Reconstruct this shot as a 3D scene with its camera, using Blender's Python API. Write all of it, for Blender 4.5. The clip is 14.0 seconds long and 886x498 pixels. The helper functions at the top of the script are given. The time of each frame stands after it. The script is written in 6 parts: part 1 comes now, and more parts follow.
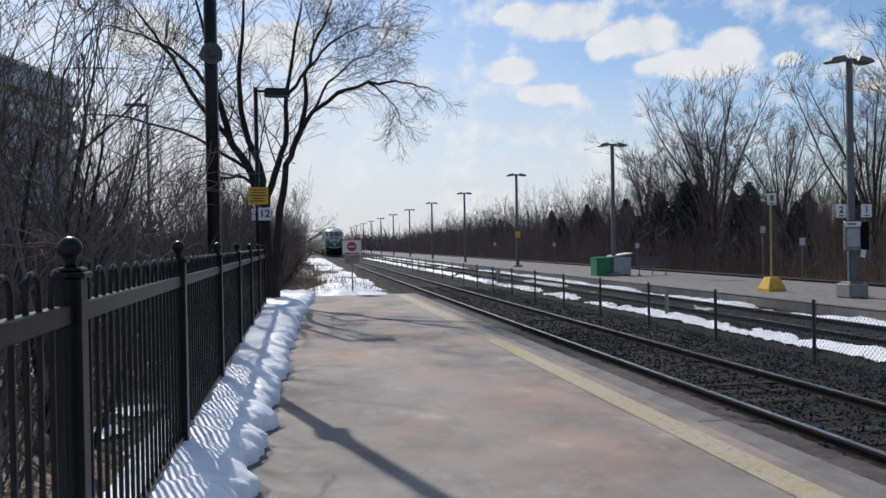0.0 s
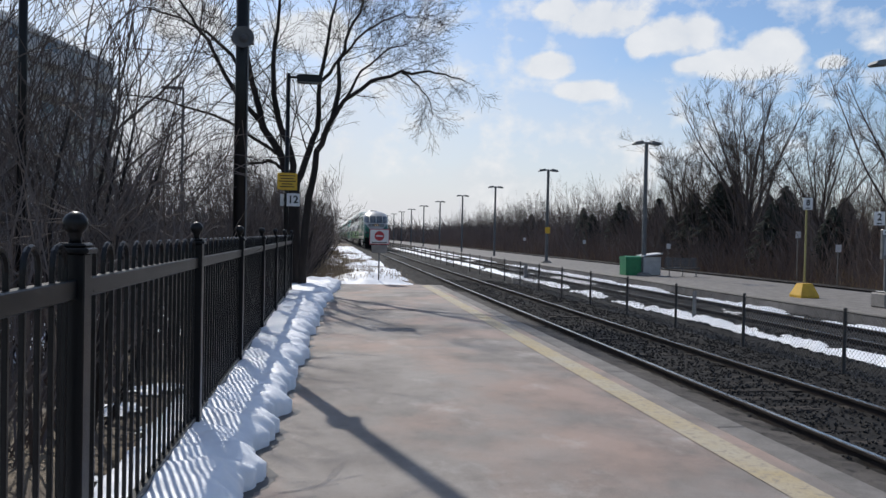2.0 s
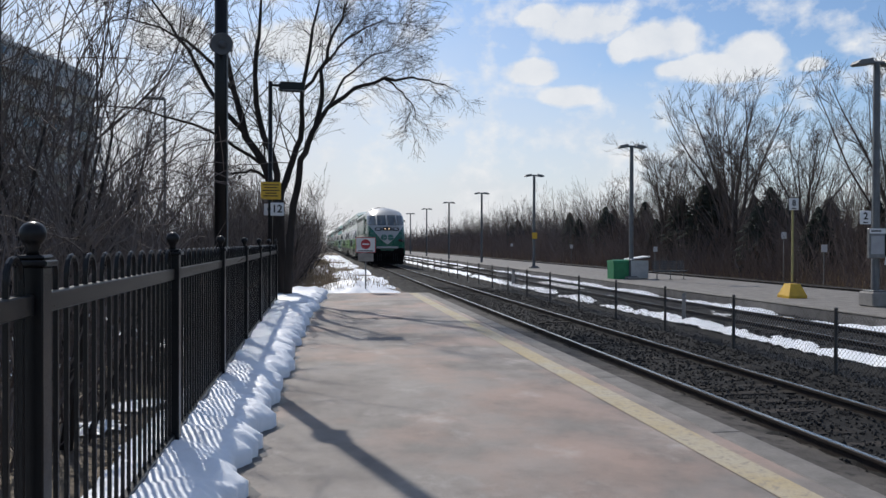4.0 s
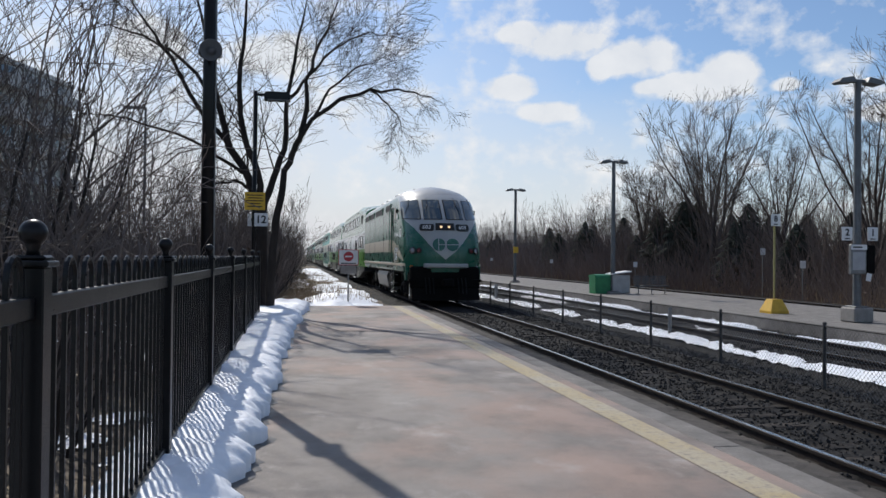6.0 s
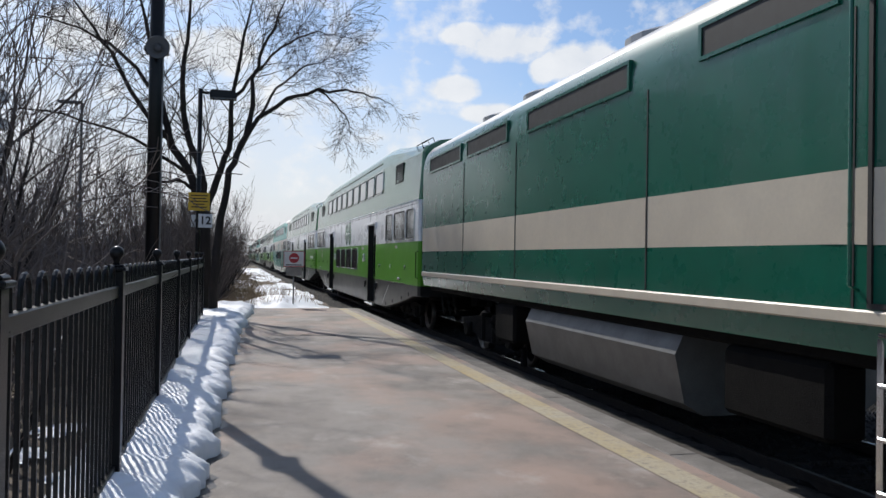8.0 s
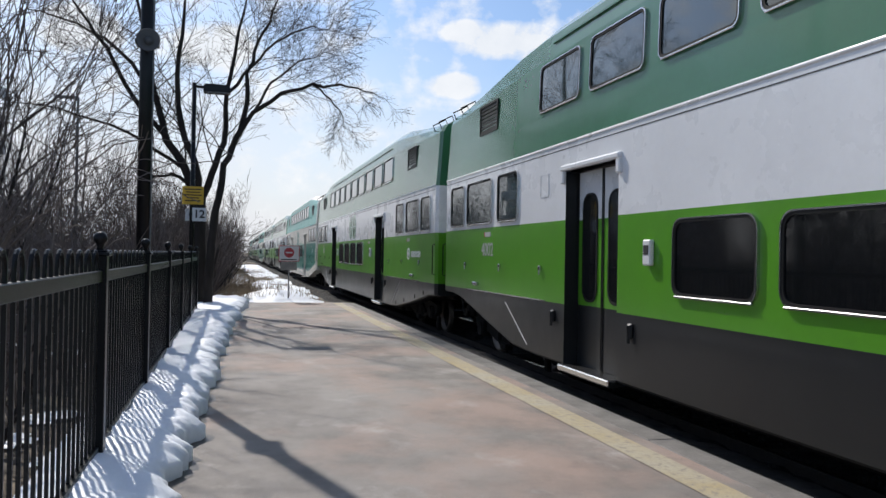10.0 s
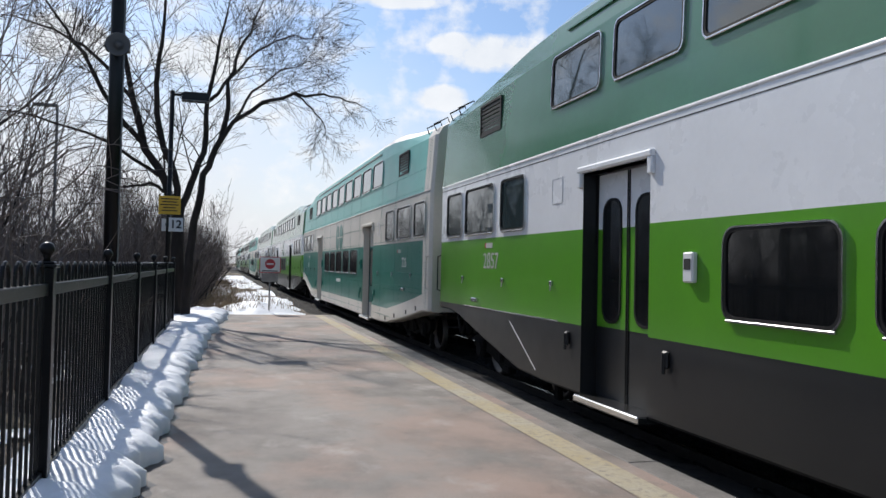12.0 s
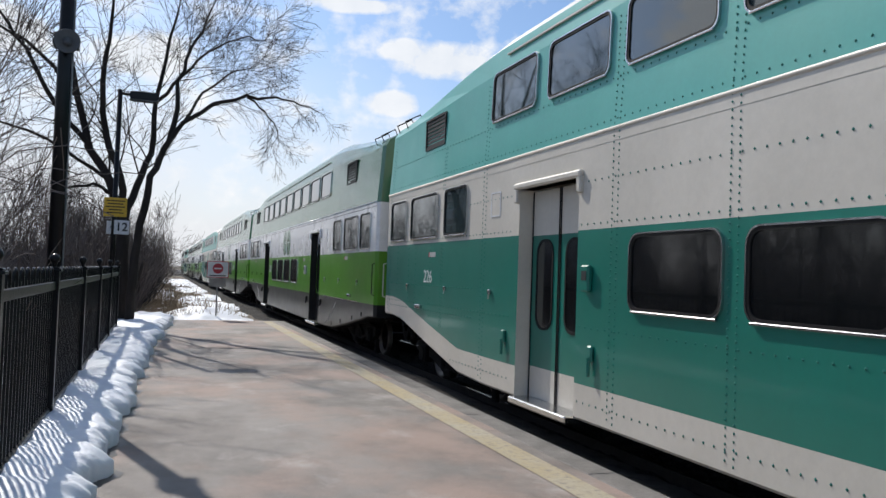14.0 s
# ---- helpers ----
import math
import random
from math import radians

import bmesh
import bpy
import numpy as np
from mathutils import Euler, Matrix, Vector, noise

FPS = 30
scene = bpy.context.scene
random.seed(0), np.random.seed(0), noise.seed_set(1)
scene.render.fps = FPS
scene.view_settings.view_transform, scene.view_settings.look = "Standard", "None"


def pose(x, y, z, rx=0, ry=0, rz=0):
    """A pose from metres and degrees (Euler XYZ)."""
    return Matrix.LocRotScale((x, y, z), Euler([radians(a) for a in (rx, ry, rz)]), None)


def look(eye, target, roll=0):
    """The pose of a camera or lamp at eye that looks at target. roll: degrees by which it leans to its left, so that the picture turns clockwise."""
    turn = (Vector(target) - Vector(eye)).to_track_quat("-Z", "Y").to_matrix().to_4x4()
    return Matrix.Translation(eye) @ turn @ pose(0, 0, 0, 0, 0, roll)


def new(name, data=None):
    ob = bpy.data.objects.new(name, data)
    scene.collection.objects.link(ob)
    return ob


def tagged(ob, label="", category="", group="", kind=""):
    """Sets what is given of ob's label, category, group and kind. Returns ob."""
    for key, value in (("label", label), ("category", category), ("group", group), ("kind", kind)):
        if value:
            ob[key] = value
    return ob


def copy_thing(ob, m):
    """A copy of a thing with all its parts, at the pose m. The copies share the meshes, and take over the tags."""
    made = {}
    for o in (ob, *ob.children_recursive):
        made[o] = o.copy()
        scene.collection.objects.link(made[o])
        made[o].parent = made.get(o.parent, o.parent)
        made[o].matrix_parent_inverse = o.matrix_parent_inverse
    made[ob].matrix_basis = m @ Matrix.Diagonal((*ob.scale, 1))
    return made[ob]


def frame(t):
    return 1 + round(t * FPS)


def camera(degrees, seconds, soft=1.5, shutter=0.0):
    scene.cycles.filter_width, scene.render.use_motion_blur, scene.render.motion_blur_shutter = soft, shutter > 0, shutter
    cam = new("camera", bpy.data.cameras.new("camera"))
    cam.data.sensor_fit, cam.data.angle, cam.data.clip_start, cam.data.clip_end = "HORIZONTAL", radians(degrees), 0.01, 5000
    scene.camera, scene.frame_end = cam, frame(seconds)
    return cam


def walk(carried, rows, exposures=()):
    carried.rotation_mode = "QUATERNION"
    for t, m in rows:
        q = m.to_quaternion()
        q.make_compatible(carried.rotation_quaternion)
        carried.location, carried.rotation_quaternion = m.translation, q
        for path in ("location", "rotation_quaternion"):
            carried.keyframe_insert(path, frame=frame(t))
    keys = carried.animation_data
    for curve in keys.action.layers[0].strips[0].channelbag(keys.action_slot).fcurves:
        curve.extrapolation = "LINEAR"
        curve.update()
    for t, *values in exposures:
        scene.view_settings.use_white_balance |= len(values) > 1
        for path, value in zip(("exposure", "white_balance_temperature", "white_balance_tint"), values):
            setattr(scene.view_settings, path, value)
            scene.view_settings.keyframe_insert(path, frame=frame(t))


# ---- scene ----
cam = camera(59.3, 14.0)

PATH = [
    (0, (-0.421, 0.002, 1.778), (-0.058, 1.969, 1.763), -1.0),
    (0.5, (-0.424, -0.041, 1.769), (-0.084, 1.929, 1.709), -0.6),
    (1, (-0.441, -0.026, 1.774), (-0.15, 1.952, 1.708), -0.7),
    (1.5, (-0.445, 0.063, 1.763), (-0.15, 2.04, 1.689), -0.5),
    (2, (-0.312, 0.072, 1.764), (-0.025, 2.051, 1.73), 1.2),
    (2.5, (-0.244, 0.214, 1.774), (0.032, 2.194, 1.715), 0.2),
    (3, (-0.257, 0.255, 1.78), (0.036, 2.233, 1.73), 0.1),
    (3.2, (-0.245, 0.228, 1.777), (0.076, 2.202, 1.735), 0.2),
    (5.3, (-0.36, 0.356, 1.711), (-0.046, 2.332, 1.715), 0.1),
    (5.5, (-0.375, 0.367, 1.708), (-0.05, 2.341, 1.701), -0.0),
    (6, (-0.424, 0.432, 1.707), (-0.051, 2.397, 1.729), 0.6),
    (6.5, (-0.456, 0.455, 1.71), (-0.041, 2.411, 1.742), 0.6),
    (7, (-0.477, 0.472, 1.708), (-0.018, 2.418, 1.747), 0.7),
    (7.5, (-0.474, 0.498, 1.717), (0.012, 2.438, 1.748), 0.9),
    (7.7, (-0.57, 0.567, 1.788), (-0.055, 2.499, 1.814), 0.9),
    (10, (-0.436, 0.415, 1.7), (0.083, 2.347, 1.717), 1.0),
    (10.5, (-0.459, 0.493, 1.705), (0.072, 2.421, 1.709), 0.7),
    (11, (-0.436, 0.486, 1.68), (0.125, 2.406, 1.67), -0.1),
    (11.5, (-0.357, 0.626, 1.682), (0.196, 2.548, 1.674), 0.9),
    (12, (-0.233, 0.674, 1.717), (0.317, 2.596, 1.765), 1.3),
    (12.5, (-0.215, 0.662, 1.741), (0.334, 2.585, 1.784), 1.8),
    (13, (-0.28, 0.681, 1.709), (0.312, 2.59, 1.764), 1.6),
    (13.5, (-0.326, 0.749, 1.728), (0.334, 2.636, 1.792), 2.0),
    (14, (-0.349, 0.776, 1.753), (0.328, 2.657, 1.82), 2.0),
]
walk(cam, [(t, look(eye, target, roll)) for t, eye, target, roll in PATH],
     exposures=[(0.0, 0.0), (7.0, 0.0), (7.7, 0.05), (9.8, 0.20), (14.0, 0.20)])

# ---- world, sun ----
SUN_DIR = Vector((-0.232, 0.741, 0.705)).normalized()
world = bpy.data.worlds.new("sky")
scene.world = world
world.use_nodes = True
wt = world.node_tree
wt.nodes.clear()


def wn(kind, **kw):
    n = wt.nodes.new(kind)
    for k, v in kw.items():
        n.inputs[k].default_value = v
    return n


def wmath(op, a, b=0.0, c=None):
    n = wt.nodes.new("ShaderNodeMath")
    n.operation = op
    for i, v in enumerate((a, b) if c is None else (a, b, c)):
        if isinstance(v, (int, float)):
            n.inputs[i].default_value = v
        else:
            wt.links.new(v, n.inputs[i])
    return n.outputs[0]


def wmix(fac, a, b):
    n = wt.nodes.new("ShaderNodeMix")
    n.data_type = "RGBA"
    for i, v in ((0, fac), (6, a), (7, b)):
        if isinstance(v, (int, float)):
            n.inputs[i].default_value = v
        elif isinstance(v, tuple):
            n.inputs[i].default_value = (*v, 1)
        else:
            wt.links.new(v, n.inputs[i])
    return n.outputs[2]


sky = wt.nodes.new("ShaderNodeTexSky")
sky.sky_type, sky.sun_disc = "NISHITA", False
sky.sun_elevation, sky.sun_rotation = math.asin(SUN_DIR.z), math.atan2(SUN_DIR.x, SUN_DIR.y)
coord = wt.nodes.new("ShaderNodeTexCoord")
direction = coord.outputs["Generated"]
sep = wt.nodes.new("ShaderNodeSeparateXYZ")
wt.links.new(direction, sep.inputs[0])


def wnoise(scale, detail, rough, stretch=(1, 1, 1)):
    m = wt.nodes.new("ShaderNodeMapping")
    m.inputs["Scale"].default_value = stretch
    wt.links.new(direction, m.inputs[0])
    n = wn("ShaderNodeTexNoise", Scale=scale, Detail=detail, Roughness=rough)
    wt.links.new(m.outputs[0], n.inputs["Vector"])
    return n.outputs[0]


skyscale = wt.nodes.new("ShaderNodeVectorMath")
skyscale.operation = "MULTIPLY"
wt.links.new(sky.outputs[0], skyscale.inputs[0])
skyscale.inputs[1].default_value = (0.082, 0.097, 0.115)
# thin haze: full at the horizon, thinning upwards, thicker towards the sun
glow = wt.nodes.new("ShaderNodeVectorMath")
glow.operation = "DOT_PRODUCT"
wt.links.new(direction, glow.inputs[0])
glow.inputs[1].default_value = SUN_DIR
haze = wmath("SUBTRACT", 1.42, wmath("MULTIPLY", sep.outputs[2], 5.0))
haze = wmath("ADD", haze, wmath("MULTIPLY", wmath("SUBTRACT", glow.outputs["Value"], 0.80), 2.2))
haze = wmath("ADD", haze, wmath("MULTIPLY", wmath("SUBTRACT", wnoise(4, 4, 0.55, (1, 1, 2.0)), 0.5), 0.7))
hz = wmath("MINIMUM", wmath("MAXIMUM", haze, 0.0), 1.0)
col = wmix(wmath("MULTIPLY", hz, 0.95), skyscale.outputs[0], (0.715, 0.725, 0.765))
# cumulus heaps: directions and half sizes
CLOUDS = [
    ((0.318, 0.910, 0.266), 0.074, 0.026), ((0.275, 0.920, 0.276), 0.040, 0.017), ((0.403, 0.882, 0.245), 0.058, 0.028), ((0.364, 0.900, 0.236), 0.020, 0.018),
    ((0.471, 0.857, 0.208), 0.082, 0.020), ((0.500, 0.838, 0.221), 0.042, 0.027), ((0.427, 0.879, 0.210), 0.034, 0.012),
    ((0.264, 0.940, 0.214), 0.042, 0.018), ((0.309, 0.933, 0.183), 0.042, 0.016), ((0.555, 0.806, 0.204), 0.020, 0.009),
    ((-0.029, 0.969, 0.244), 0.05, 0.034), ((-0.176, 0.952, 0.249), 0.06, 0.03), ((0.202, 0.924, 0.325), 0.065, 0.011), ((0.64, 0.73, 0.165), 0.06, 0.012),
    ((-0.6, 0.72, 0.34), 0.12, 0.045), ((0.5, -0.8, 0.33), 0.12, 0.05), ((-0.5, -0.8, 0.3), 0.14, 0.05), ((0.9, -0.25, 0.35), 0.12, 0.05), ((-0.92, 0.1, 0.38), 0.13, 0.05)]
edge = wmath("MULTIPLY", wmath("SUBTRACT", wnoise(20, 8, 0.56, (1, 1, 1.25)), 0.5), 2.3)
heap = None
for (cx, cy, cz), hw, hh in CLOUDS:
    flat = math.hypot(cx, cy)
    ax, ay = cy / flat, -cx / flat
    u = wmath("ADD", wmath("MULTIPLY", sep.outputs[0], ax / hw), wmath("MULTIPLY", sep.outputs[1], ay / hw))
    w = wmath("MULTIPLY", wmath("SUBTRACT", sep.outputs[2], cz), 1 / hh)
    ahead = wmath("GREATER_THAN", wmath("ADD", wmath("MULTIPLY", sep.outputs[0], cx), wmath("MULTIPLY", sep.outputs[1], cy)), 0.0)
    d = wmath("ADD", wmath("MULTIPLY", u, u), wmath("MULTIPLY", w, w))
    one = wmath("MULTIPLY", wmath("SUBTRACT", 1.0, d), ahead)
    one = wmath("MAXIMUM", one, -1.5)
    heap = one if heap is None else wmath("MAXIMUM", heap, one)
puff = wmath("ADD", heap, edge)
puff = wmath("MINIMUM", wmath("MAXIMUM", wmath("MULTIPLY", puff, 1.9), 0.0), 1.0)
shade = wmix(wmath("MINIMUM", wmath("MAXIMUM", wmath("ADD", wmath("MULTIPLY", edge, 0.5), 0.5), 0.0), 1.0), (0.66, 0.70, 0.76), (0.92, 0.92, 0.92))
col = wmix(wmath("MULTIPLY", puff, 0.92), col, shade)
back = wn("ShaderNodeBackground", Strength=1.0)
wt.links.new(col, back.inputs[0])
out = wt.nodes.new("ShaderNodeOutputWorld")
wt.links.new(back.outputs[0], out.inputs[0])

sun = new("sun", bpy.data.lights.new("sun", "SUN"))
sun.data.energy, sun.data.angle, sun.data.color = 3.6, radians(0.6), (1.0, 0.95, 0.88)
sun.rotation_mode = "QUATERNION"
sun.rotation_quaternion = SUN_DIR.to_track_quat("Z", "Y")
sun.location = (0, 0, 40)


# ---- materials ----
def mat(name, base, rough=0.6, metal=0.0, second=None, scale=3.0, amount=0.5, bump=0.0, fine=60.0, coat=0.0, spread=0.0, third=None, tscale=0.6, tamount=0.5, stretch=(1, 1, 1), spec=0.5, emit=None, dirt=0.0):
    """Two colours mixed by broad noise, a third by patches, fine grain in the bump; spread varies alike pieces."""
    m = bpy.data.materials.new(name)
    m.use_nodes = True
    nt = m.node_tree
    b = nt.nodes["Principled BSDF"]
    b.inputs["Roughness"].default_value, b.inputs["Metallic"].default_value = rough, metal
    b.inputs["Specular IOR Level"].default_value = spec
    b.inputs["Coat Weight"].default_value = coat
    b.inputs["Coat Roughness"].default_value = 0.08
    tc = nt.nodes.new("ShaderNodeTexCoord")
    mp = nt.nodes.new("ShaderNodeMapping")
    mp.inputs["Scale"].default_value = stretch
    nt.links.new(tc.outputs["Object"], mp.inputs[0])

    def noise_tex(s, detail=6.0, r=0.6):
        n = nt.nodes.new("ShaderNodeTexNoise")
        n.inputs["Scale"].default_value, n.inputs["Detail"].default_value, n.inputs["Roughness"].default_value = s, detail, r
        nt.links.new(mp.outputs[0], n.inputs["Vector"])
        return n.outputs[0]

    def ramp(src, lo, hi):
        r = nt.nodes.new("ShaderNodeMapRange")
        r.inputs["From Min"].default_value, r.inputs["From Max"].default_value = lo, hi
        nt.links.new(src, r.inputs[0])
        return r.outputs[0]

    def mix(f, a, c):
        n = nt.nodes.new("ShaderNodeMix")
        n.data_type = "RGBA"
        for i, v in ((0, f), (6, a), (7, c)):
            if isinstance(v, (int, float)):
                n.inputs[i].default_value = v
            elif isinstance(v, tuple):
                n.inputs[i].default_value = (*v, 1)
            else:
                nt.links.new(v, n.inputs[i])
        return n.outputs[2]

    if second is None:
        second = tuple(c * 0.8 for c in base)
    lo, hi = 0.5 - 0.5 * (1 - amount) * 0.5 - 0.08, 0.62
    c = mix(ramp(noise_tex(scale), lo, hi), base, second)
    if third is not None:
        c = mix(ramp(noise_tex(tscale, 8.0, 0.65), 0.62 - 0.2 * tamount, 0.72 - 0.1 * tamount), c, third)
    g = noise_tex(fine, 3.0, 0.7)
    c = mix(ramp(g, 0.3, 0.9), c, mix(0.35, c, (0.02, 0.02, 0.02)) if dirt == 0 else mix(dirt, c, (0.02, 0.02, 0.02)))
    if spread:
        info = nt.nodes.new("ShaderNodeObjectInfo")
        hs = nt.nodes.new("ShaderNodeHueSaturation")
        nt.links.new(ramp(info.outputs["Random"], 0, 1), hs.inputs["Value"])
        hs.inputs["Value"].default_value = 1
        rr = nt.nodes.new("ShaderNodeMapRange")
        rr.inputs["To Min"].default_value, rr.inputs["To Max"].default_value = 1 - spread, 1 + spread
        nt.links.new(info.outputs["Random"], rr.inputs[0])
        nt.links.new(rr.outputs[0], hs.inputs["Value"])
        nt.links.new(c, hs.inputs["Color"])
        c = hs.outputs[0]
    nt.links.new(c, b.inputs["Base Color"])
    rv = nt.nodes.new("ShaderNodeMapRange")
    rv.inputs["To Min"].default_value, rv.inputs["To Max"].default_value = max(0.03, rough * 0.8), min(1.0, rough * 1.2)
    nt.links.new(noise_tex(scale * 2.3), rv.inputs[0])
    nt.links.new(rv.outputs[0], b.inputs["Roughness"])
    if bump:
        bp = nt.nodes.new("ShaderNodeBump")
        bp.inputs["Strength"].default_value, bp.inputs["Distance"].default_value = min(1.0, bump), 0.01 * max(1.0, bump)
        nt.links.new(g, bp.inputs["Height"])
        nt.links.new(bp.outputs[0], b.inputs["Normal"])
    if emit:
        b.inputs["Emission Color"].default_value, b.inputs["Emission Strength"].default_value = (*emit[0], 1), emit[1]
    return m


def glass_dark(name, tint, rough=0.03):
    m = bpy.data.materials.new(name)
    m.use_nodes = True
    b = m.node_tree.nodes["Principled BSDF"]
    b.inputs["Base Color"].default_value = (*tint, 1)
    b.inputs["Roughness"].default_value = rough
    b.inputs["Specular IOR Level"].default_value = 0.9
    b.inputs["Coat Weight"].default_value, b.inputs["Coat Roughness"].default_value = 0.6, 0.02
    return m




def paving(name):
    """Worn concrete: broad stains, reddish wear, pale scuffs, dark specks of stone and fine relief."""
    m = bpy.data.materials.new(name)
    m.use_nodes = True
    nt = m.node_tree
    b = nt.nodes["Principled BSDF"]
    tc = nt.nodes.new("ShaderNodeTexCoord")

    def tex(scale, detail, rough, stretch=(1, 1, 1), shift=(0, 0, 0)):
        mp = nt.nodes.new("ShaderNodeMapping")
        mp.inputs["Scale"].default_value, mp.inputs["Location"].default_value = stretch, shift
        nt.links.new(tc.outputs["Object"], mp.inputs[0])
        n = nt.nodes.new("ShaderNodeTexNoise")
        n.inputs["Scale"].default_value, n.inputs["Detail"].default_value, n.inputs["Roughness"].default_value = scale, detail, rough
        nt.links.new(mp.outputs[0], n.inputs["Vector"])
        return n.outputs[0]

    def band(src, lo, hi, top=1.0):
        r = nt.nodes.new("ShaderNodeMapRange")
        r.inputs["From Min"].default_value, r.inputs["From Max"].default_value, r.inputs["To Max"].default_value = lo, hi, top
        nt.links.new(src, r.inputs[0])
        return r.outputs[0]

    def over(c, fac, colour):
        n = nt.nodes.new("ShaderNodeMix")
        n.data_type = "RGBA"
        nt.links.new(fac, n.inputs[0])
        if isinstance(c, tuple):
            n.inputs[6].default_value = (*c, 1)
        else:
            nt.links.new(c, n.inputs[6])
        n.inputs[7].default_value = (*colour, 1)
        return n.outputs[2]

    c = over((0.255, 0.228, 0.208), band(tex(0.55, 7, 0.62, (1, 0.7, 1)), 0.42, 0.62), (0.135, 0.116, 0.105))
    c = over(c, band(tex(0.5, 6, 0.6, (1, 0.8, 1), (3.1, 7.4, 0)), 0.46, 0.62, 0.75), (0.35, 0.245, 0.20))
    c = over(c, band(tex(0.9, 8, 0.7, (1.3, 0.9, 1), (9.2, 1.1, 0)), 0.56, 0.74, 0.65), (0.45, 0.415, 0.385))
    c = over(c, band(tex(2.6, 8, 0.7, (1, 1, 1), (5, 5, 0)), 0.55, 0.75, 0.5), (0.12, 0.105, 0.098))
    c = over(c, band(tex(70, 4, 0.7), 0.56, 0.72, 0.65), (0.07, 0.064, 0.06))
    c = over(c, band(tex(48, 4, 0.7, (1, 1, 1), (8, 2, 0)), 0.62, 0.74, 0.6), (0.46, 0.42, 0.385))
    nt.links.new(c, b.inputs["Base Color"])
    nt.links.new(band(tex(0.7, 6, 0.6, (1, 1, 1), (1, 8, 0)), 0.2, 0.8), b.inputs["Roughness"])
    r = nt.nodes.new("ShaderNodeMapRange")
    r.inputs["To Min"].default_value, r.inputs["To Max"].default_value = 0.55, 0.95
    nt.links.new(tex(0.9, 6, 0.6, (1, 1, 1), (1, 8, 0)), r.inputs[0])
    nt.links.new(r.outputs[0], b.inputs["Roughness"])
    bp = nt.nodes.new("ShaderNodeBump")
    bp.inputs["Strength"].default_value, bp.inputs["Distance"].default_value = 0.55, 0.012
    nt.links.new(tex(55, 6, 0.75), bp.inputs["Height"])
    nt.links.new(bp.outputs[0], b.inputs["Normal"])
    return m


CONCRETE = paving("platform_concrete")
EDGE = mat("edge_concrete", (0.235, 0.218, 0.203), 0.8, second=(0.14, 0.13, 0.12), scale=2.5, bump=0.7, fine=40)
YELLOW_LINE = mat("worn_yellow_paint", (0.44, 0.34, 0.17), 0.75, second=(0.43, 0.38, 0.29), scale=1.2, bump=0.5, fine=60, third=(0.27, 0.24, 0.20), tscale=14, tamount=0.55)
SNOW = mat("snow", (0.86, 0.88, 0.92), 0.55, second=(0.80, 0.83, 0.88), scale=4, bump=0.35, fine=35, dirt=0.02)
DIRTY_SNOW = mat("dirty_snow", (0.74, 0.75, 0.77), 0.7, second=(0.55, 0.54, 0.53), scale=3, bump=0.8, fine=25, third=(0.2, 0.17, 0.14), tscale=2.0, tamount=0.5, dirt=0.1)
BLACK = mat("black_powder_coat", (0.004, 0.004, 0.005), 0.30, second=(0.007, 0.007, 0.008), scale=8, bump=0.1, fine=150, spec=0.26)
STEEL = mat("rail_steel", (0.55, 0.53, 0.50), 0.22, 1.0, second=(0.45, 0.43, 0.40), scale=3, stretch=(1, 0.05, 1))
RUST = mat("rusty_rail", (0.040, 0.029, 0.024), 0.75, 0.1, second=(0.026, 0.020, 0.018), scale=6, bump=0.4, fine=50, spec=0.3)
TIE = mat("old_timber_sleeper", (0.045, 0.038, 0.033), 0.9, second=(0.025, 0.021, 0.019), scale=4, bump=0.9, fine=30, spread=0.3, stretch=(0.2, 1, 1), spec=0.2)
BALLAST = mat("dark_ballast", (0.020, 0.019, 0.0185), 0.95, second=(0.010, 0.0095, 0.0095), scale=14, bump=1.0, fine=40, spec=0.2)
STONE = mat("crushed_stone", (0.050, 0.049, 0.050), 0.9, second=(0.018, 0.017, 0.017), scale=9, bump=0.5, fine=50, spec=0.25)
SOIL = mat("winter_soil", (0.14, 0.105, 0.075), 0.95, second=(0.10, 0.08, 0.06), scale=0.8, bump=1.0, fine=12, third=(0.24, 0.19, 0.12), tscale=0.5, tamount=0.7)
STRAW = mat("dead_grass", (0.36, 0.28, 0.18), 0.95, second=(0.24, 0.17, 0.11), scale=2, spread=0.2)
BARK = mat("grey_bark", (0.050, 0.041, 0.036), 0.95, second=(0.026, 0.022, 0.020), scale=5, bump=0.9, fine=25, stretch=(1, 1, 0.25), spec=0.15)
TWIG = mat("winter_twigs", (0.185, 0.152, 0.138), 0.95, second=(0.095, 0.078, 0.070), scale=1.2, spread=0.3, spec=0.15)
TWIG_PALE = mat("pale_winter_twigs", (0.19, 0.155, 0.135), 0.95, second=(0.11, 0.09, 0.078), scale=1.0, spread=0.25, spec=0.15)
BRUSH = mat("brown_brush", (0.27, 0.215, 0.190), 0.95, second=(0.15, 0.122, 0.110), scale=0.22, spread=0.2, spec=0.1)
CONIFER = mat("dark_conifer", (0.062, 0.070, 0.055), 0.95, second=(0.045, 0.050, 0.040), scale=1.2, spread=0.25, spec=0.1)
GALV = mat("galvanised_steel", (0.30, 0.30, 0.30), 0.5, 0.7, second=(0.20, 0.20, 0.20), scale=8, bump=0.15, fine=90)
FPOST = mat("weathered_fence_steel", (0.10, 0.10, 0.10), 0.6, 0.5, second=(0.07, 0.065, 0.06), scale=8)
WHITE = mat("white_sign_paint", (0.75, 0.75, 0.75), 0.5, second=(0.66, 0.66, 0.66), scale=6, dirt=0.1)
